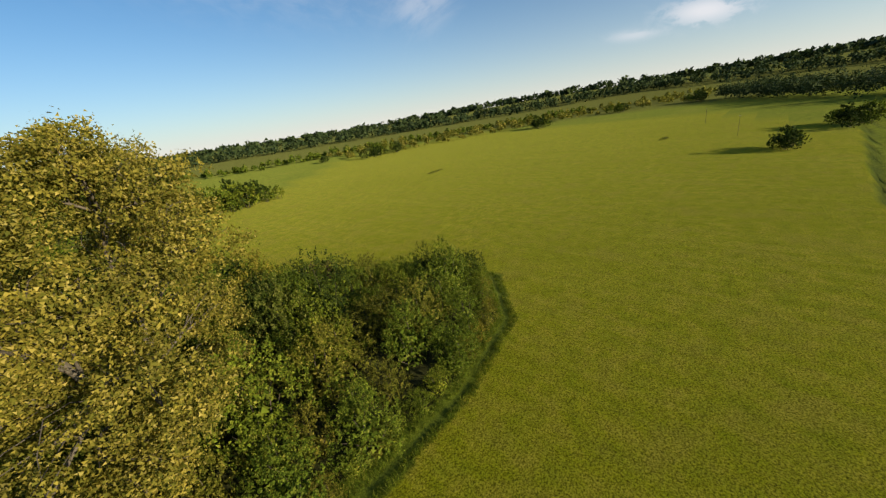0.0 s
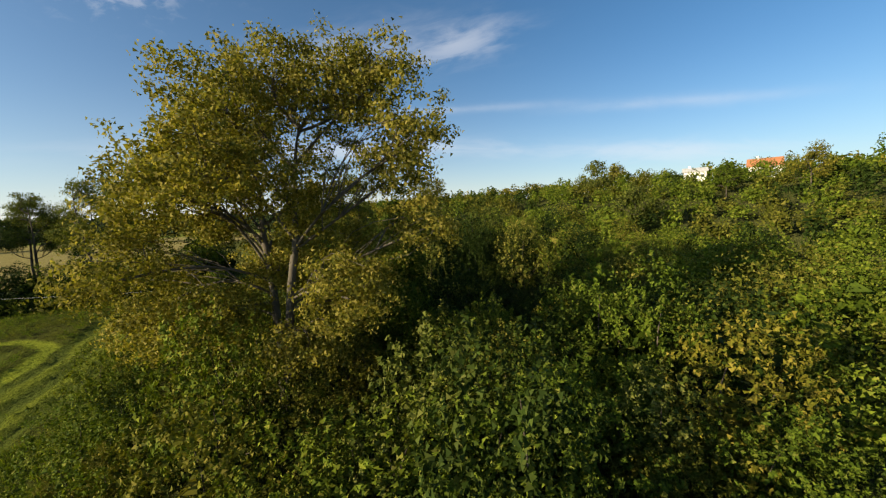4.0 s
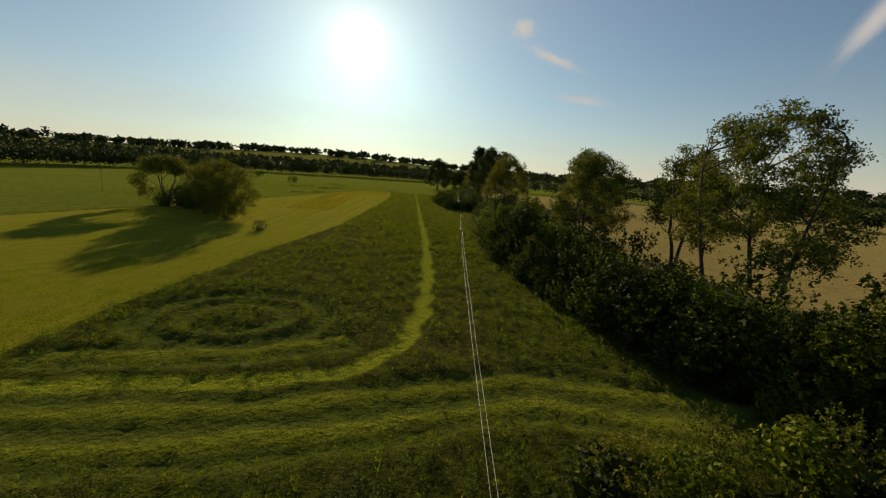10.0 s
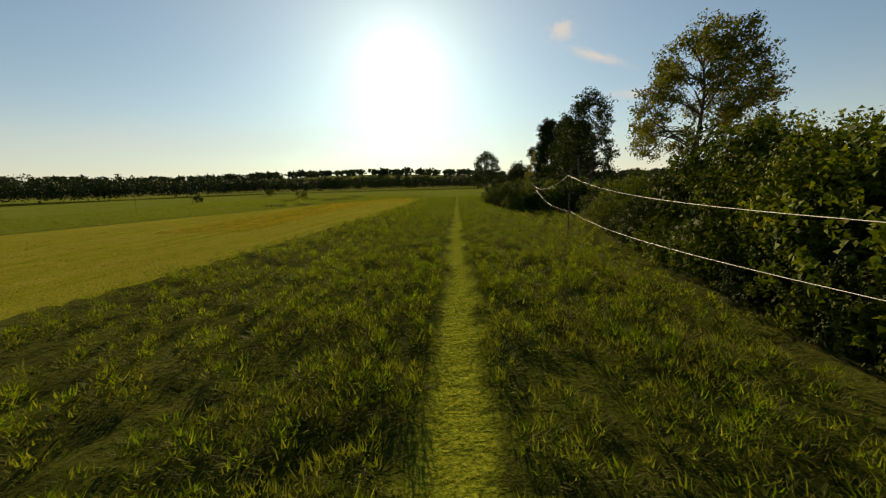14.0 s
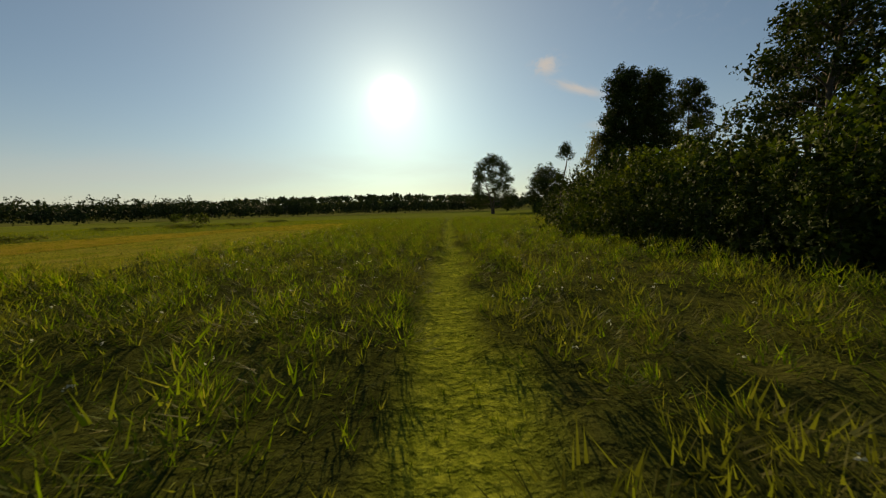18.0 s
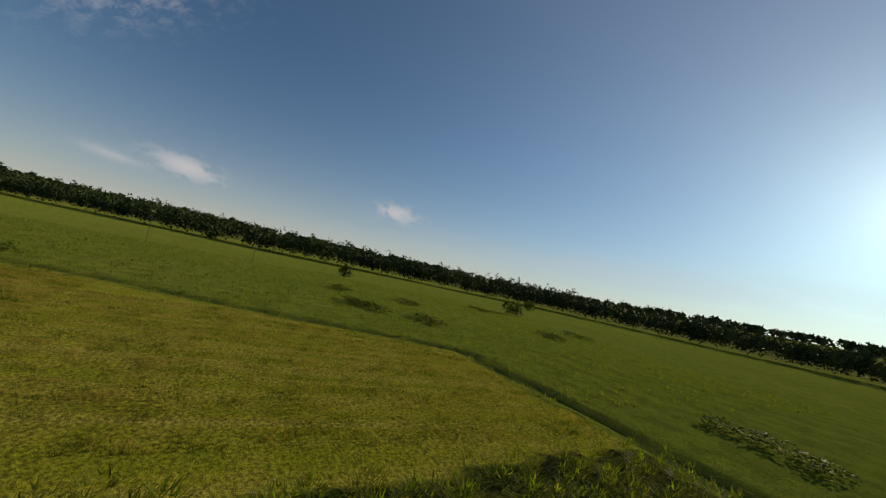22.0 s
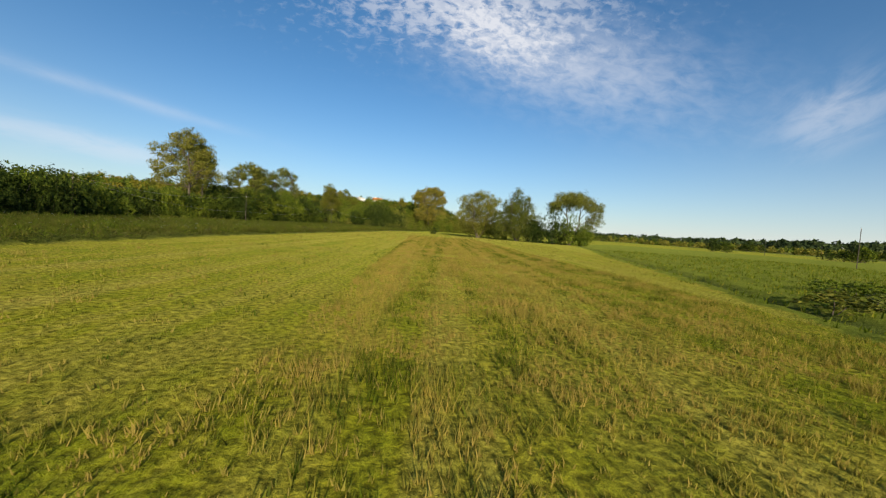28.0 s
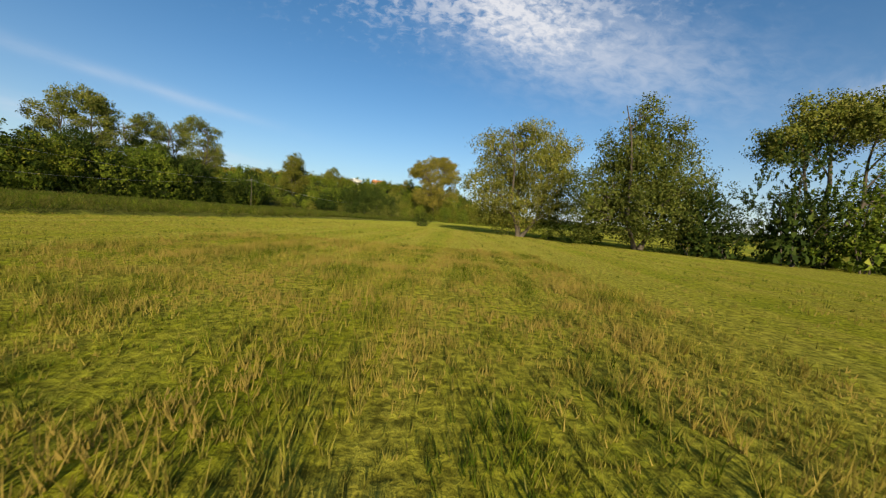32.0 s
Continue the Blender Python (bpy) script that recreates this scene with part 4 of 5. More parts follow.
# ---- the thicket under the flight ----
r_t = np.random.default_rng(90)
deep = {"green": [], "yellow": [], "dark": [], "olive": []}
for px, py in scatter(THICKET, 4.2, r_t):
    edge = 1.0 if inside(px, py, [(-8, 6), (-9, -2), (8, -8), (14, -56), (78, -56), (78, 4), (30, 12), (6, 14)]) else 0.72
    big = 1.40 * edge * r_t.uniform(0.72, 1.26)
    if py < -14:
        big *= 1.08
    if py > 12 and px > 28:
        big *= 0.86
    if (px - 27.5) ** 2 + (py - 7) ** 2 < 16:
        big *= 0.6
    if px < 7 and py > -12:
        big *= 0.80
    if 54 < px < 90 and -28 < py < 12:
        big *= 1.38
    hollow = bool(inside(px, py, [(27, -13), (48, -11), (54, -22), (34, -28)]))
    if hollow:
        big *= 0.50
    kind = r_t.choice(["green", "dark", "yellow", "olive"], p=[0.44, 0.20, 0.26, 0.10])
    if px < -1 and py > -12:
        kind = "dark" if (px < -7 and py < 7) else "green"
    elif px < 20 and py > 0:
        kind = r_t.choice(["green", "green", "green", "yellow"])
    # mostly dark kinds: the shading over these shrubs is put into leaf colour
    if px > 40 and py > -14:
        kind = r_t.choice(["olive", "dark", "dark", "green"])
    # dark leaves stand in for the shade that fills the hollow
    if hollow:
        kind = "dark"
    if 40 < px < 64 and -30 < py and kind != "olive" and not hollow:
        kind = "bank"
    if py < -30 or px > 64 or 2 < px < 22 and py < -18:
        deep[str(kind)].append((px, py, 2.5 * big, 5.0 * big * r_t.uniform(0.9, 1.2), -0.2))
        continue
    shrub(str(kind), px, py, float(big), float(r_t.uniform(0.95, 1.25)), "shrubs of the thicket")
for (x0, y0), (x1, y1) in zip(NOSE, NOSE[1:]):
    n = int(math.hypot(x1 - x0, y1 - y0) / 2.3)
    for k in range(n):
        t = (k + r_t.random()) / n
        shrub(str(r_t.choice(["green", "green", "yellow"])), x0 + (x1 - x0) * t, y0 + (y1 - y0) * t, float(r_t.uniform(0.42, 0.75)), float(r_t.uniform(0.7, 1.0)), "low shrubs along the edge of the thicket", "low bright green shrub at the thicket edge", "edge_shrub")
massed("thicket_growth", deep["green"] + deep["olive"], LEAF_GREEN, "green leafy thicket growing dense towards the hill", 900, 0.15, "thicket")
massed("thicket_growth", deep["yellow"], LEAF_YELLOW, "yellow-green thicket growing dense towards the hill", 900, 0.15, "thicket")
massed("thicket_growth", deep["dark"], LEAF_DARK, "dark thicket growing dense towards the hill", 900, 0.15, "thicket")
for x, y in ((-0.4, -15.6), (1.2, -17.4)):
    shrub("purple", x, y, 0.95, 0.95, label="purple-brown leaved shrub at the thicket edge", name="purple_shrub")
for x, y, s in ((47.5, 23, 0.62), (45.6, 21.6, 0.55), (49.6, 20.4, 0.6), (52.5, 17, 0.7), (56, 15.5, 0.75), (61, 16, 0.8), (66, 15, 0.85), (72, 23.5, 0.8), (78, 25, 0.8), (40, 16.5, 0.75), (35.5, 18.5, 0.8), (83, 23, 1.0)):
    shrub("olive", x, y, s, 0.95, "shrubs between thicket and meadow")

# ---- the wooded hill with its houses ----
r_h = np.random.default_rng(91)
hill_green, hill_yellow, hill_dark = [], [], []
HILL = [(12, -58), (84, -58), (88, 8), (100, 4), (128, -12), (200, 10), (310, 10), (300, -240), (-16, -240), (-20, -150), (2, -95)]
for px, py in scatter(HILL, 6.6, r_h):
    if math.hypot(px - 90, py + 121) < 7 or math.hypot(px - 76, py + 133) < 6:
        continue
    h = r_h.uniform(4.2, 7.4) * (1.35 if r_h.random() < 0.08 else 1)
    if math.hypot(px - 88, py + 112) < 10:
        h *= 0.7
    spot = (px, py, r_h.uniform(2.4, 4.4), h, -0.3)
    (hill_green if r_h.random() < 0.5 else hill_yellow if r_h.random() < 0.75 else hill_dark).append(spot)
for some, mat, words in ((hill_green, LEAF_GREEN, "green shrubs and small trees covering the hillside"), (hill_yellow, LEAF_YELLOW, "yellow-green shrubs covering the hillside"), (hill_dark, LEAF_DARK, "dark shrubs covering the hillside")):
    close = [p for p in some if p[1] > -128 and p[0] < 130]
    massed("hillside_shrubs", close, mat, words, 330, 0.26)
    massed("hillside_shrubs", [p for p in some if p not in close], mat, words, 110, 0.5)
for x, y, h, w, mat, s in ((150, -42, 15, 4.5, LEAF_OLIVE, 60), (156, -50, 14, 4, LEAF_YELLOW, 59), (64, -66, 12, 4, LEAF_OLIVE, 61), (96, -84, 13, 4.5, LEAF_OLIVE, 62), (52, -108, 12, 5, LEAF_YELLOW, 63), (36, -125, 11, 5.5, LEAF_YELLOW, 64), (104, -100, 10, 2.6, LEAF_GOLD, 65), (14, -118, 11, 4, LEAF_GREEN, 66), (66, -100, 10, 4, LEAF_GREEN, 67)):
    row_tree(x, y, h, w, 2.5, 8, 2.0, mat, s, "round-crowned tree rising from the hillside shrubs", group="trees on the hillside", density=7, leaf=0.2, per=16)


def box_mesh(name, x0, y0, z0, x1, y1, z1, mat, bevel=0.03):
    bm = bmesh.new()
    bmesh.ops.create_cube(bm, size=1)
    for v in bm.verts:
        v.co = ((x0 + x1) / 2 + v.co.x * (x1 - x0), (y0 + y1) / 2 + v.co.y * (y1 - y0), (z0 + z1) / 2 + v.co.z * (z1 - z0))
    if bevel:
        bmesh.ops.bevel(bm, geom=bm.edges, offset=bevel, segments=2, affect="EDGES")
    me = bpy.data.meshes.new(name)
    bm.to_mesh(me)
    bm.free()
    me.materials.append(mat)
    return me


def house(x, y, turn, w, d, h, roof_h, roof_mat, label):
    root = new("house")
    root.matrix_basis = pose(x, y, float(land(x, y)) - 0.4, 0, 0, turn)
    part("wall", box_mesh("wall", -w / 2, -d / 2, 0, w / 2, d / 2, h, PLASTER), root)
    e = 0.5
    v = [(-w / 2 - e, -d / 2 - e, h), (w / 2 + e, -d / 2 - e, h), (w / 2 + e, d / 2 + e, h), (-w / 2 - e, d / 2 + e, h), (-w / 2 - e, 0, h + roof_h), (w / 2 + e, 0, h + roof_h)]
    v += [(a, b, c - 0.18) for a, b, c in v]
    f = [(0, 1, 5, 4), (2, 3, 4, 5), (0, 4, 3), (1, 2, 5), (7, 6, 10, 11), (9, 8, 11, 10), (6, 7, 1, 0), (8, 9, 3, 2), (9, 6, 0, 3), (7, 8, 2, 1)]
    me = bpy.data.meshes.new("roof")
    me.from_pydata(v, [], f)
    me.materials.append(roof_mat)
    roof = part("roof", me, root)
    part("chimney", box_mesh("chimney", w * 0.2, -0.35, h + roof_h * 0.5, w * 0.2 + 0.6, 0.35, h + roof_h + 0.7, PLASTER, 0.02), roof)
    for side in (-1, 1):
        for k in range(3):
            cx = -w / 2 + w * (k + 0.5) / 3
            win = part("window", box_mesh("window_frame", cx - 0.6, side * d / 2 - 0.03, h * 0.4, cx + 0.6, side * d / 2 + 0.05, h * 0.4 + 1.25, PLASTER, 0.01), root)
            part("pane", box_mesh("pane", cx - 0.5, side * d / 2 - 0.06, h * 0.4 + 0.1, cx + 0.5, side * d / 2 + 0.065, h * 0.4 + 1.15, PANE, 0), win)
    return tagged(root, label, "house")


house(90, -121, 38, 6.4, 5, 3.8, 1.3, ROOF_GREY, "white plastered hilltop house with a shallow grey roof")
house(76, -133, 30, 8, 6.5, 3.8, 2.6, ROOF_TILE, "hilltop house with a steep orange tiled roof")

# ---- the hedge beside the meadow ----
r_e = np.random.default_rng(92)
hedge_y, hedge_x = [p[1] for p in HEDGE], [p[0] for p in HEDGE]
back_dark, back_green = [], []
for py in np.arange(24, 300, 2.6):
    ex = float(np.interp(py, hedge_y, hedge_x))
    front = r_e.uniform(0.55, 0.95)
    shrub("hedge", ex + 1.6 + r_e.uniform(-0.5, 0.7), py + r_e.uniform(-0.8, 0.8), float(front), float(r_e.uniform(0.85, 1.15)), "shrubs of the meadow hedge", "low leafy shrub at the foot of the hedge", "hedge_shrub")
    if py < 262:
        shrub("hedge", ex + 4.6 + r_e.uniform(-1.5, 1.2), py + r_e.uniform(-1.1, 1.1), float(r_e.uniform(1.05, 1.95) if py < 118 else r_e.uniform(1.0, 1.3) if py < 150 else r_e.uniform(0.85, 1.15)), float(r_e.uniform(0.95, 1.25)), "shrubs of the meadow hedge", "tall dense shrub in the meadow hedge", "hedge_shrub")
    for k in range(4):
        px = ex + 7.5 + 4.2 * k + r_e.uniform(-1.2, 1.2)
        if px < 106 and not (k > 1 and 30 < py < 66):
            (back_dark if r_e.random() < 0.55 else back_green).append((px, py + r_e.uniform(-1, 1), r_e.uniform(2.4, 3.4), r_e.uniform(6.5, 10.5) * (0.8 if py < 56 else 1 if py < 116 else 0.72), -0.2))
massed("hedge_growth", back_dark, LEAF_DARK, "dark dense growth behind the hedge", 560, 0.20, "hedge")
massed("hedge_growth", back_green, LEAF_GREEN, "green dense growth behind the hedge", 560, 0.20, "hedge")

# ---- field shrubs further out ----
r_f = np.random.default_rng(93)
for cx, cy, w, n, s, kind in ((-27, -124, 19, 24, 1.85, "green"), (3, -150, 7, 6, 1.2, "green"), (-12, -140, 6, 5, 1.1, "dark"), (-125.5, 40, 5, 6, 1.25, "green"), (-176, 58, 11, 12, 1.4, "dark"), (-170, -205, 22, 12, 1.7, "green"), (-140, -240, 5, 3, 1.2, "dark"), (-307, -129, 14, 8, 1.8, "green"), (-409, -95, 14, 7, 1.8, "green"), (-459, -32, 16, 8, 2.2, "dark"), (-25, 306, 3, 3, 0.8, "dark"), (-66, 351, 4, 3, 1.0, "dark"), (-205, 215, 6, 4, 1.3, "dark"), (-60, 262, 2, 2, 0.9, "green")):
    for _ in range(n):
        q, d = r_f.uniform(0, 6.3), w * math.sqrt(r_f.random())
        shrub("field", cx + d * math.cos(q), cy + 0.6 * d * math.sin(q), float(s * r_f.uniform(0.7, 1.2)), float(r_f.uniform(0.8, 1.1)), "shrubs standing in the far fields", "leafy green shrub standing alone in the fields", "field_shrub")
for cx, cy, w in ((-94, -75, 4.5), (-166, 0, 4), (13, 249, 2.6), (18, 255, 2.4), (10, 247, 2.4), (6, 206, 3), (14, 212, 2.4), (-3, 261, 3), (-8, 249, 3), (7, 297, 3.5), (15, 281, 2.6), (52, 262, 3), (-20, 290, 3.5)):
    for k in range(4):
        shrub("scrub", cx + w * (k - 1.5) * 0.6, cy + r_f.uniform(-0.7, 0.7), 0.5, 0.35, "low scrub patches in the fields", "low scrubby patch of rough growth in the field", "scrub_patch")

# ---- woods round the fields ----


def belt(line, depth, gap, h, w, r, jitter=0.25):
    out = []
    for (x0, y0), (x1, y1) in zip(line, line[1:]):
        n = max(1, int(math.hypot(x1 - x0, y1 - y0) / gap))
        nx, ny = -(y1 - y0), x1 - x0
        ln = math.hypot(nx, ny)
        for k in range(n):
            for d in np.arange(0, depth, gap * 1.2):
                t = (k + r.random()) / n
                q = d + r.uniform(-0.4, 0.4) * gap
                hh = h * r.uniform(1 - jitter, 1 + jitter)
                out.append((x0 + (x1 - x0) * t + nx / ln * q, y0 + (y1 - y0) * t + ny / ln * q, w * r.uniform(0.75, 1.25), hh, -0.05 * hh))
    return out


r_w = np.random.default_rng(94)
west = belt([(-480, 20), (-330, 88), (-225, 235), (-205, 350), (-150, 445), (-72, 505), (15, 530), (140, 545)][::-1], 44, 6.4, 15.0, 4.8, r_w, 0.28)
massed("forest_edge", west, LEAF_FAR, "dark forest edge behind the western fields", 105, 0.72, "forest", heart=8)
massed("forest_edge", belt([(330, -30), (335, 150), (280, 320), (140, 420)], 14, 6, 14, 4.6, r_w, 0.14), LEAF_FAR, "dark wood beyond the stubble field", 160, 0.65, "forest", heart=8)
massed("far_trees", belt([(90, -430), (-30, -390), (-120, -330), (-320, -260), (-520, -170)][::-1], 34, 11, 6.2, 3.6, r_w, 0.5), LEAF_GREEN, "loose belts of green trees beyond the mown field", 90, 0.95, "woodland")
massed("far_trees", belt([(-180, -300), (-420, -210), (-640, -60)][::-1], 90, 17, 6.8, 3.8, r_w, 0.45), LEAF_OLIVE, "scattered trees among the far meadows", 80, 1.0, "woodland")
massed("far_woods", belt([(250, -700), (-150, -760), (-600, -600), (-900, -200), (-880, 250), (-640, 700), (-200, 950), (300, 980), (760, 760), (860, 200), (800, -300)][::-1], 130, 22, 17, 9.0, r_w, 0.2), LEAF_FAR, "distant wooded ridge all round the valley", 44, 2.6, "forest", heart=8)
massed("far_woods", belt([(600, -1500), (-400, -1550), (-1300, -1000), (-1700, 0), (-1400, 1000), (-500, 1650), (500, 1650), (1500, 900), (1600, -400)][::-1], 260, 60, 20, 26.0, r_w, 0.2), LEAF_FAR, "farthest wooded ridge on the skyline", 44, 7.0, "forest", heart=8)

# ---- power line ----


def tilt_tube(name, pts, rad, mat, sides=6):
    return tubes(name, [[(p, rad) for p in pts]], mat, sides)


def power_pole(x, y, h, turn, label="weathered wooden power pole with a short crossarm", arm=True, group="poles of the wooden power line"):
    root = new("power_pole")
    root.matrix_basis = pose(x, y, float(land(x, y)) - 0.1, 0.4, 0.6, turn)
    part("shaft", tubes("shaft", [[((0, 0, 0), 0.068), ((0, 0, h * 0.5), 0.062), ((0, 0, h), 0.05)]], POLE_WOOD, 12), root)
    if arm:
        cross = part("crossarm", box_mesh("crossarm", -0.55, -0.06, h - 0.42, 0.55, 0.06, h - 0.28, POLE_WOOD, 0.01), root)
        part("brace", tubes("brace", [[((0.42, -0.02, h - 0.42), 0.02), ((0.05, -0.1, h - 0.95), 0.02)]], STEEL, 6), root)
        for s in (-0.45, 0.45):
            part("insulator", tubes("insulator", [[((s, 0, h - 0.3), 0.03), ((s, 0, h - 0.2), 0.06), ((s, 0, h - 0.16), 0.035), ((s, 0, h - 0.1), 0.055), ((s, 0, h - 0.06), 0.02)]], CERAMIC, 8), cross)
    else:
        for s, down in ((-0.14, 0.9), (0.14, 1.1)):
            hook = part("bracket", tubes("bracket", [[((0, 0, h - down), 0.012), ((s, 0, h - down), 0.012), ((s, 0, h - down + 0.08), 0.012)]], STEEL, 6), root)
            part("insulator", tubes("insulator", [[((s, 0, h - down + 0.05), 0.02), ((s, 0, h - down + 0.09), 0.045), ((s, 0, h - down + 0.13), 0.028), ((s, 0, h - down + 0.18), 0.04), ((s, 0, h - down + 0.2), 0.015)]], CERAMIC, 8), hook)
    return tagged(root, label, "pole", group)


POLES = [(60.5, -8.0, 6.2), (69.9, 69.8, 7.8), (78.5, 126.3, 7.8), (83.4, 168.8, 6.8)]
for x, y, h in POLES:
    power_pole(x, y, h, -7, "weathered slim wooden power pole with bare insulators", False)


def wire(a, b, sag, label):
    pts = []
    for k in range(25):
        t = k / 24
        pts.append((a[0] + (b[0] - a[0]) * t, a[1] + (b[1] - a[1]) * t, a[2] + (b[2] - a[2]) * t - 4 * sag * t * (1 - t)))
    tagged(new("power_wire", tilt_tube("power_wire", pts, 0.009, WIRE)), label, "wire", "wires of the wooden power line")


for (x0, y0, h0), (x1, y1, h1) in zip(POLES, POLES[1:]):
    far_end = 3.0 if 120 < y1 < 130 else h1 - 0.98
    near_end = 3.0 if 120 < y0 < 130 else h0 - 0.98
    wire((x0 - 0.14, y0, h0 - 0.78), (x1 - 0.14, y1, h1 - 0.78), 1.5, "thin sagging aluminium wire between wooden poles")
    wire((x0 + 0.14, y0, near_end), (x1 + 0.14, y1, far_end), 1.3, "thin slack aluminium wire between wooden poles")
for x, y, h in ((-46.5, 212, 7.5), (-42, 234.5, 7.5), (-27, 388, 8), (-30, 390, 8), (-166, 26, 8), (-222, 8, 8), (-52, 160, 8)):
    power_pole(x, y, h, 40, "grey wooden pole standing in the open field", True, "poles in the far field")

# ---- grass ----


def blades(name, x, y, count, tall, wide, mat, label, seed, lean=0.45, base=None):
    """Tufts of grass: slim bent blades, all in one mesh."""
    r = np.random.default_rng(seed)
    n = len(x) * count
    px, py = np.repeat(x, count) + r.normal(size=n) * wide * 3, np.repeat(y, count) + r.normal(size=n) * wide * 3
    pz = np.repeat(base if base is not None else land(x, y), count)
    h = np.repeat(tall, count) * r.uniform(0.5, 1.25, n)
    q = r.uniform(0, 2 * math.pi, n)
    bx, by = np.cos(q), np.sin(q)
    tilt = r.uniform(0, 2 * math.pi, n)
    lx, ly = np.cos(tilt) * h * lean * r.uniform(0.3, 1.2, n), np.sin(tilt) * h * lean * r.uniform(0.3, 1.2, n)
    w = wide * r.uniform(0.6, 1.3, n)
    a = np.stack([px - bx * w, py - by * w, pz], -1)
    b = np.stack([px + bx * w, py + by * w, pz], -1)
    c = np.stack([px + lx, py + ly, pz + h], -1)
    me = bpy.data.meshes.new(name)
    fill(me, np.stack([a, b, c], 1).reshape(-1, 3), faces_of(n, 3))
    me.materials.append(mat)
    return tagged(new(name, me), label, "grass", kind="stuff")


def ground_at(x, y):
    """The height and the zones of the ground sheet, taken between its corners."""
    i, j = np.clip(np.searchsorted(gy, y) - 1, 0, len(gy) - 2), np.clip(np.searchsorted(gx, x) - 1, 0, len(gx) - 2)
    v, u = (y - gy[i]) / (gy[i + 1] - gy[i]), (x - gx[j]) / (gx[j + 1] - gx[j])
    return tuple((a[i, j] * (1 - u) + a[i, j + 1] * u) * (1 - v) + (a[i + 1, j] * (1 - u) + a[i + 1, j + 1] * u) * v for a in (GZ, z_tall, z_track, z_cut, z_ring_edge_shade))


def meadow_tufts(x0, x1, y0, y1, n, count, tall, wide, seed):
    r = np.random.default_rng(seed)
    x, y = r.uniform(x0, x1, n), r.uniform(y0, y1, n)
    z, t, path_, _, ring_ = ground_at(x, y)
    keep = (t > 0.5) & (path_ < 0.35) & ((ring_ < 0.4) | (r.random(n) < 0.3))
    x, y, z = x[keep], y[keep], z[keep]
    size = tall * np.clip(0.75 + 0.6 * waves(x, y, 3.1, 51) + 0.35 * waves(x, y, 11, 52), 0.35, 1.7)
    return blades("meadow_grass", x, y, count, size, wide, GRASS_TALL, "tall rough meadow grass in tussocks", seed + 1, 0.55, z)


def tussocks(x0, x1, y0, y1, n, count, reach, wide, seed):
    """Rough clumps of grass, each a burst of blades that lean outwards from its heart."""
    r = np.random.default_rng(seed)
    x, y = r.uniform(x0, x1, n), r.uniform(y0, y1, n)
    z, t, path_, _, ring_ = ground_at(x, y)
    keep = (t > 0.5) & (path_ < 0.2) & ((ring_ < 0.4) | (r.random(n) < 0.15)) & (waves(x, y, 9, 55) + r.normal(size=n) * 0.5 > -0.5)
    x, y, z = x[keep], y[keep], z[keep]
    m = len(x) * count
    mound = np.repeat(0.58 * r.uniform(0.55, 1.4, len(x)), count)
    q, lean = r.uniform(0, 2 * math.pi, m), np.sqrt(r.uniform(0.02, 1, m))
    way = np.stack([np.cos(q), np.sin(q)], -1)
    base = np.stack([np.repeat(x, count), np.repeat(y, count)], -1) + way * (mound * lean)[:, None]
    low = np.repeat(z, count) - 0.03 + 1.0 * mound * (1 - lean ** 2)
    high = reach * r.uniform(0.6, 1.3, m)
    tip = base + way * (high * lean * 0.9)[:, None] + r.normal(size=(m, 2)) * 0.09
    side = np.stack([-way[:, 1], way[:, 0]], -1) * (wide * r.uniform(0.6, 1.4, m))[:, None]
    top = low + high * (1 - 0.55 * lean)
    tri = np.stack([np.column_stack([base - side, low]), np.column_stack([base + side, low]), np.column_stack([tip, top])], 1)
    me = bpy.data.meshes.new("meadow_tussocks")
    fill(me, tri.reshape(-1, 3), faces_of(m, 3))
    me.materials.append(GRASS_TALL)
    return tagged(new("meadow_tussocks", me), "rough meadow grass in leaning tussocks", "grass", kind="stuff")


tussocks(57, 77, 118, 246, 6000, 66, 0.25, 0.0115, 73)
tussocks(44, 57, 84, 251, 2800, 56, 0.28, 0.021, 74)
tussocks(57, 77, 78, 118, 2600, 56, 0.29, 0.020, 76)
tussocks(77, 90, 84, 251, 1700, 46, 0.28, 0.021, 77)
tussocks(28, 88, 20, 84, 7600, 38, 0.27, 0.021, 75)
meadow_tufts(50, 82, 128, 250, 7000, 5, 0.30, 0.012, 71)


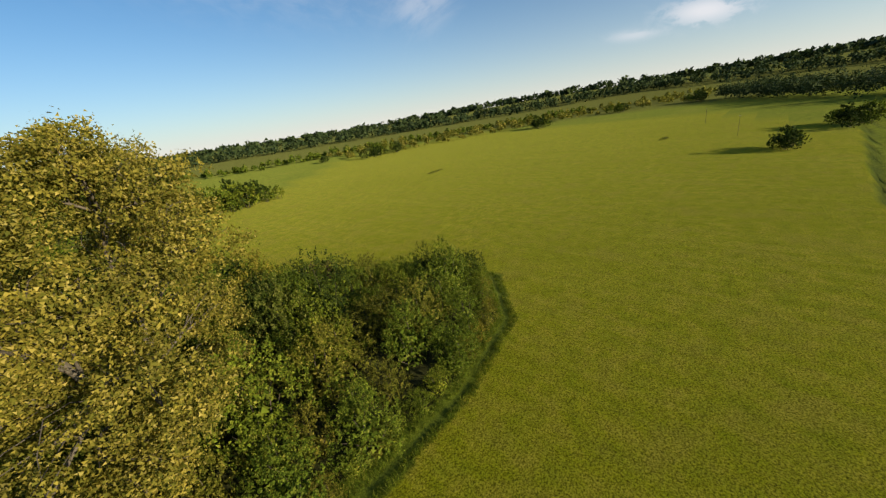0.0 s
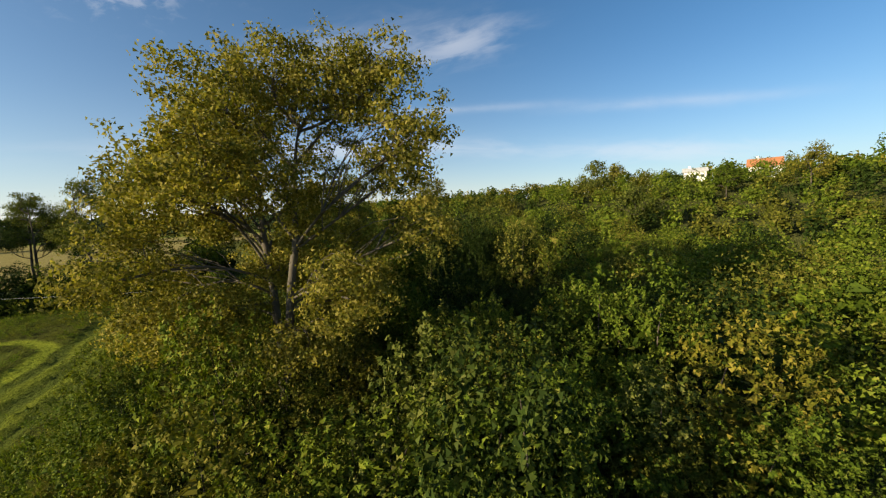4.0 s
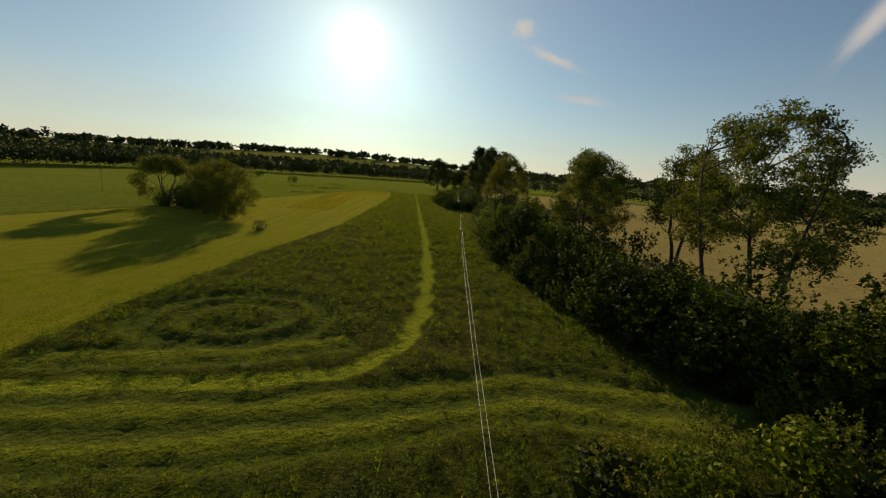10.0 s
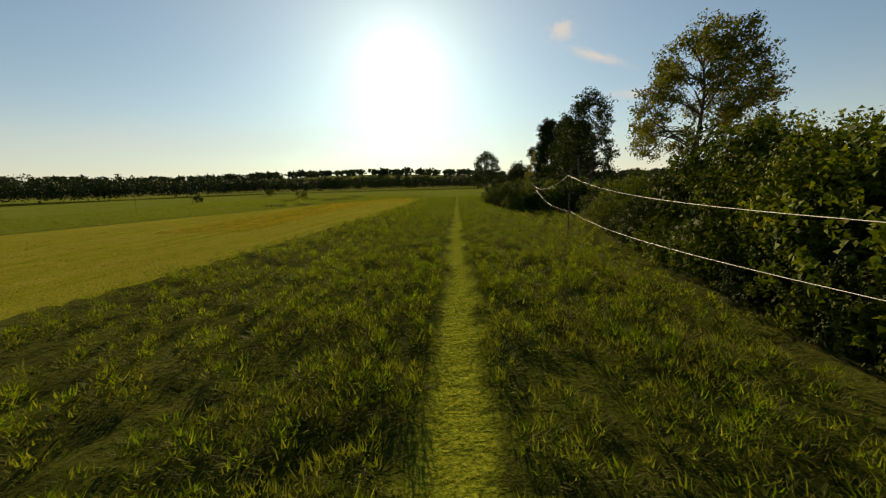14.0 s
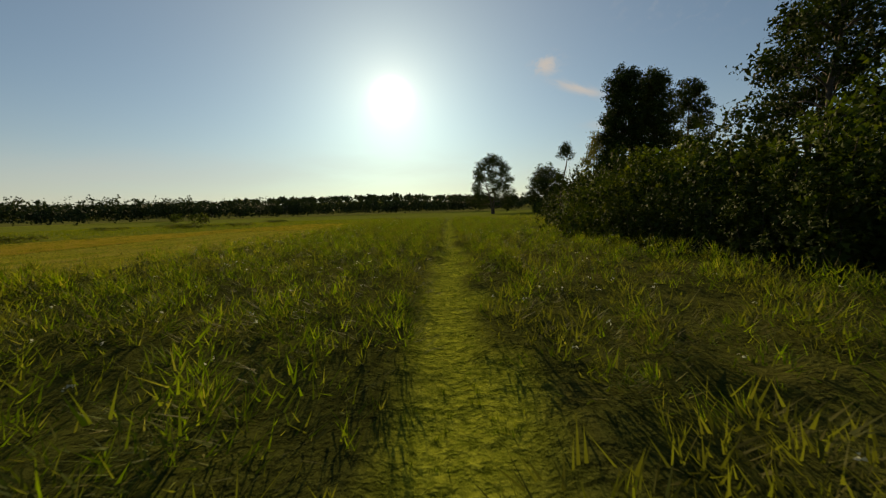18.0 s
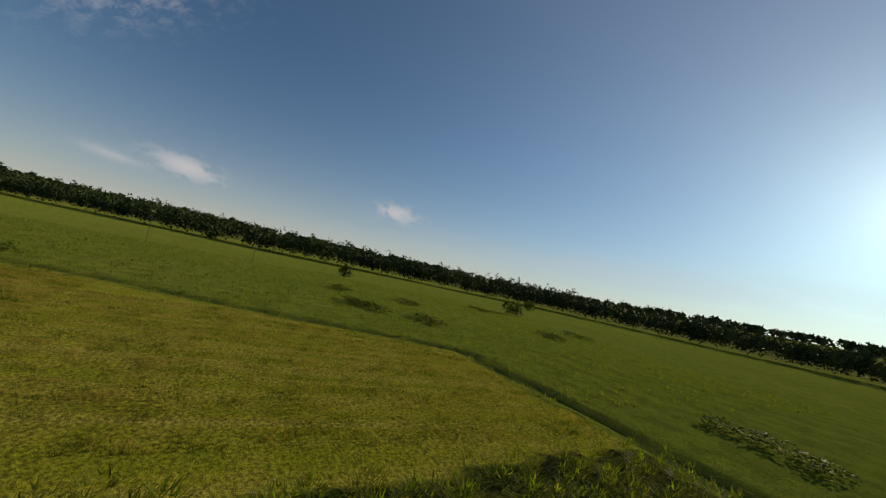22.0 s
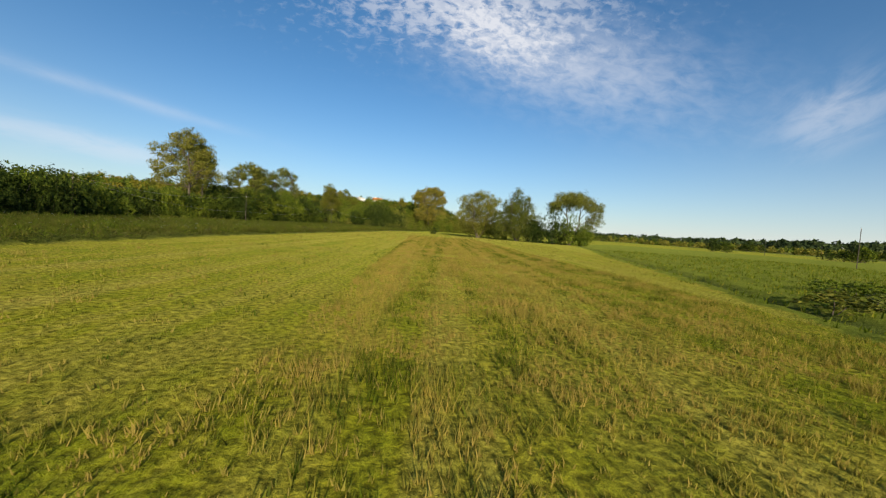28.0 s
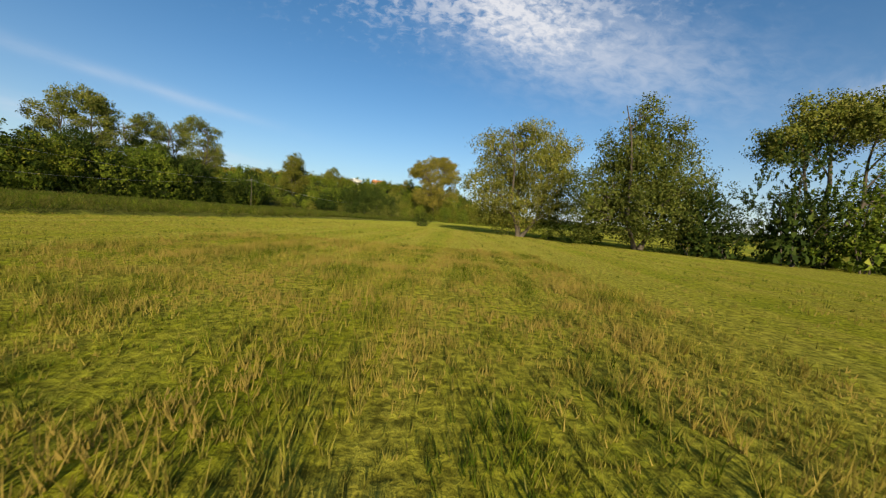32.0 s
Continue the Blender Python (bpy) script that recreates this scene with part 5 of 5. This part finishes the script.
def cut_tufts(x0, x1, y0, y1, n, count, tall, wide, seed, mat=GRASS_CUT, name="mown_grass", label="short mown hay stubble with dry cuttings", need=3):
    r = np.random.default_rng(seed)
    x, y = r.uniform(x0, x1, n), r.uniform(y0, y1, n)
    got = ground_at(x, y)
    if need == 3:
        keep = got[3] > 0.5
    elif need == 2:
        keep = got[2] > 0.5
    else:
        keep = (got[3] < 0.3) & (got[1] < 0.3)
    x, y, z = x[keep], y[keep], got[0][keep] - 0.01
    size = tall * np.clip(0.8 + 0.5 * waves(x, y, 2.3, 61) + 0.4 * waves(x, y, 7, 62), 0.3, 1.9)
    return blades(name, x, y, count, size, wide, mat, label, seed + 1, 0.48, z)


cut_tufts(8, 50, 105, 251, 30000, 4, 0.13, 0.014, 81)
cut_tufts(20, 35, 138, 222, 66000, 6, 0.19, 0.0062, 82)
cut_tufts(27, 50, 222, 251, 20000, 6, 0.15, 0.0075, 86)
cut_tufts(62, 70, 60, 251, 14000, 5, 0.09, 0.009, 83, GRASS_LUSH, "path_grass", "close-mown bright grass of the path", 2)
cut_tufts(-50, 46, 150, 300, 20000, 4, 0.30, 0.035, 84, GRASS_LUSH, "field_grass", "lush uncut green grass of the wet field", 0)

# rank grass on the strip between the thicket and the mown field, either side of the furrow
r_n = np.random.default_rng(97)
nx, ny = r_n.uniform(-19, 33, 52000), r_n.uniform(-18, 26, 52000)
foot, cutline = off_line(nx, ny, NOSE), off_line(nx, ny, FURROW)
strip = ((foot < 2.3) | (cutline < 1.3)) & (cutline > 0.32)
nx, ny = nx[strip], ny[strip]
blades("edge_grass", nx, ny, 5, 0.30 * np.clip(1 + 0.5 * waves(nx, ny, 1.6, 63), 0.4, 1.7), 0.022, GRASS_LUSH, "rank bright green grass round the foot of the thicket", 98, 0.6, ground_at(nx, ny)[0] - 0.02)

r_u = np.random.default_rng(95)
fx, fy = r_u.uniform(52, 78, 1500), r_u.uniform(140, 238, 1500)
fz, ft, fp, _, _ = ground_at(fx, fy)
ok = (ft > 0.5) & (fp < 0.2) & (waves(fx, fy, 17, 53) > 0.0)
spots_f = np.stack([fx[ok], fy[ok], fz[ok] + r_u.uniform(0.35, 0.7, ok.sum())], -1)
heads_f = np.repeat(spots_f, 5, 0) + r_u.normal(size=(len(spots_f) * 5, 3)) * [0.03, 0.03, 0.012]
tagged(new("meadow_flowers", leaf_mesh("meadow_flowers", leaves(heads_f, 0.022, r_u, 3.0), FLOWER)), "small white umbel flowers in the rough meadow", "flowers", kind="stuff")
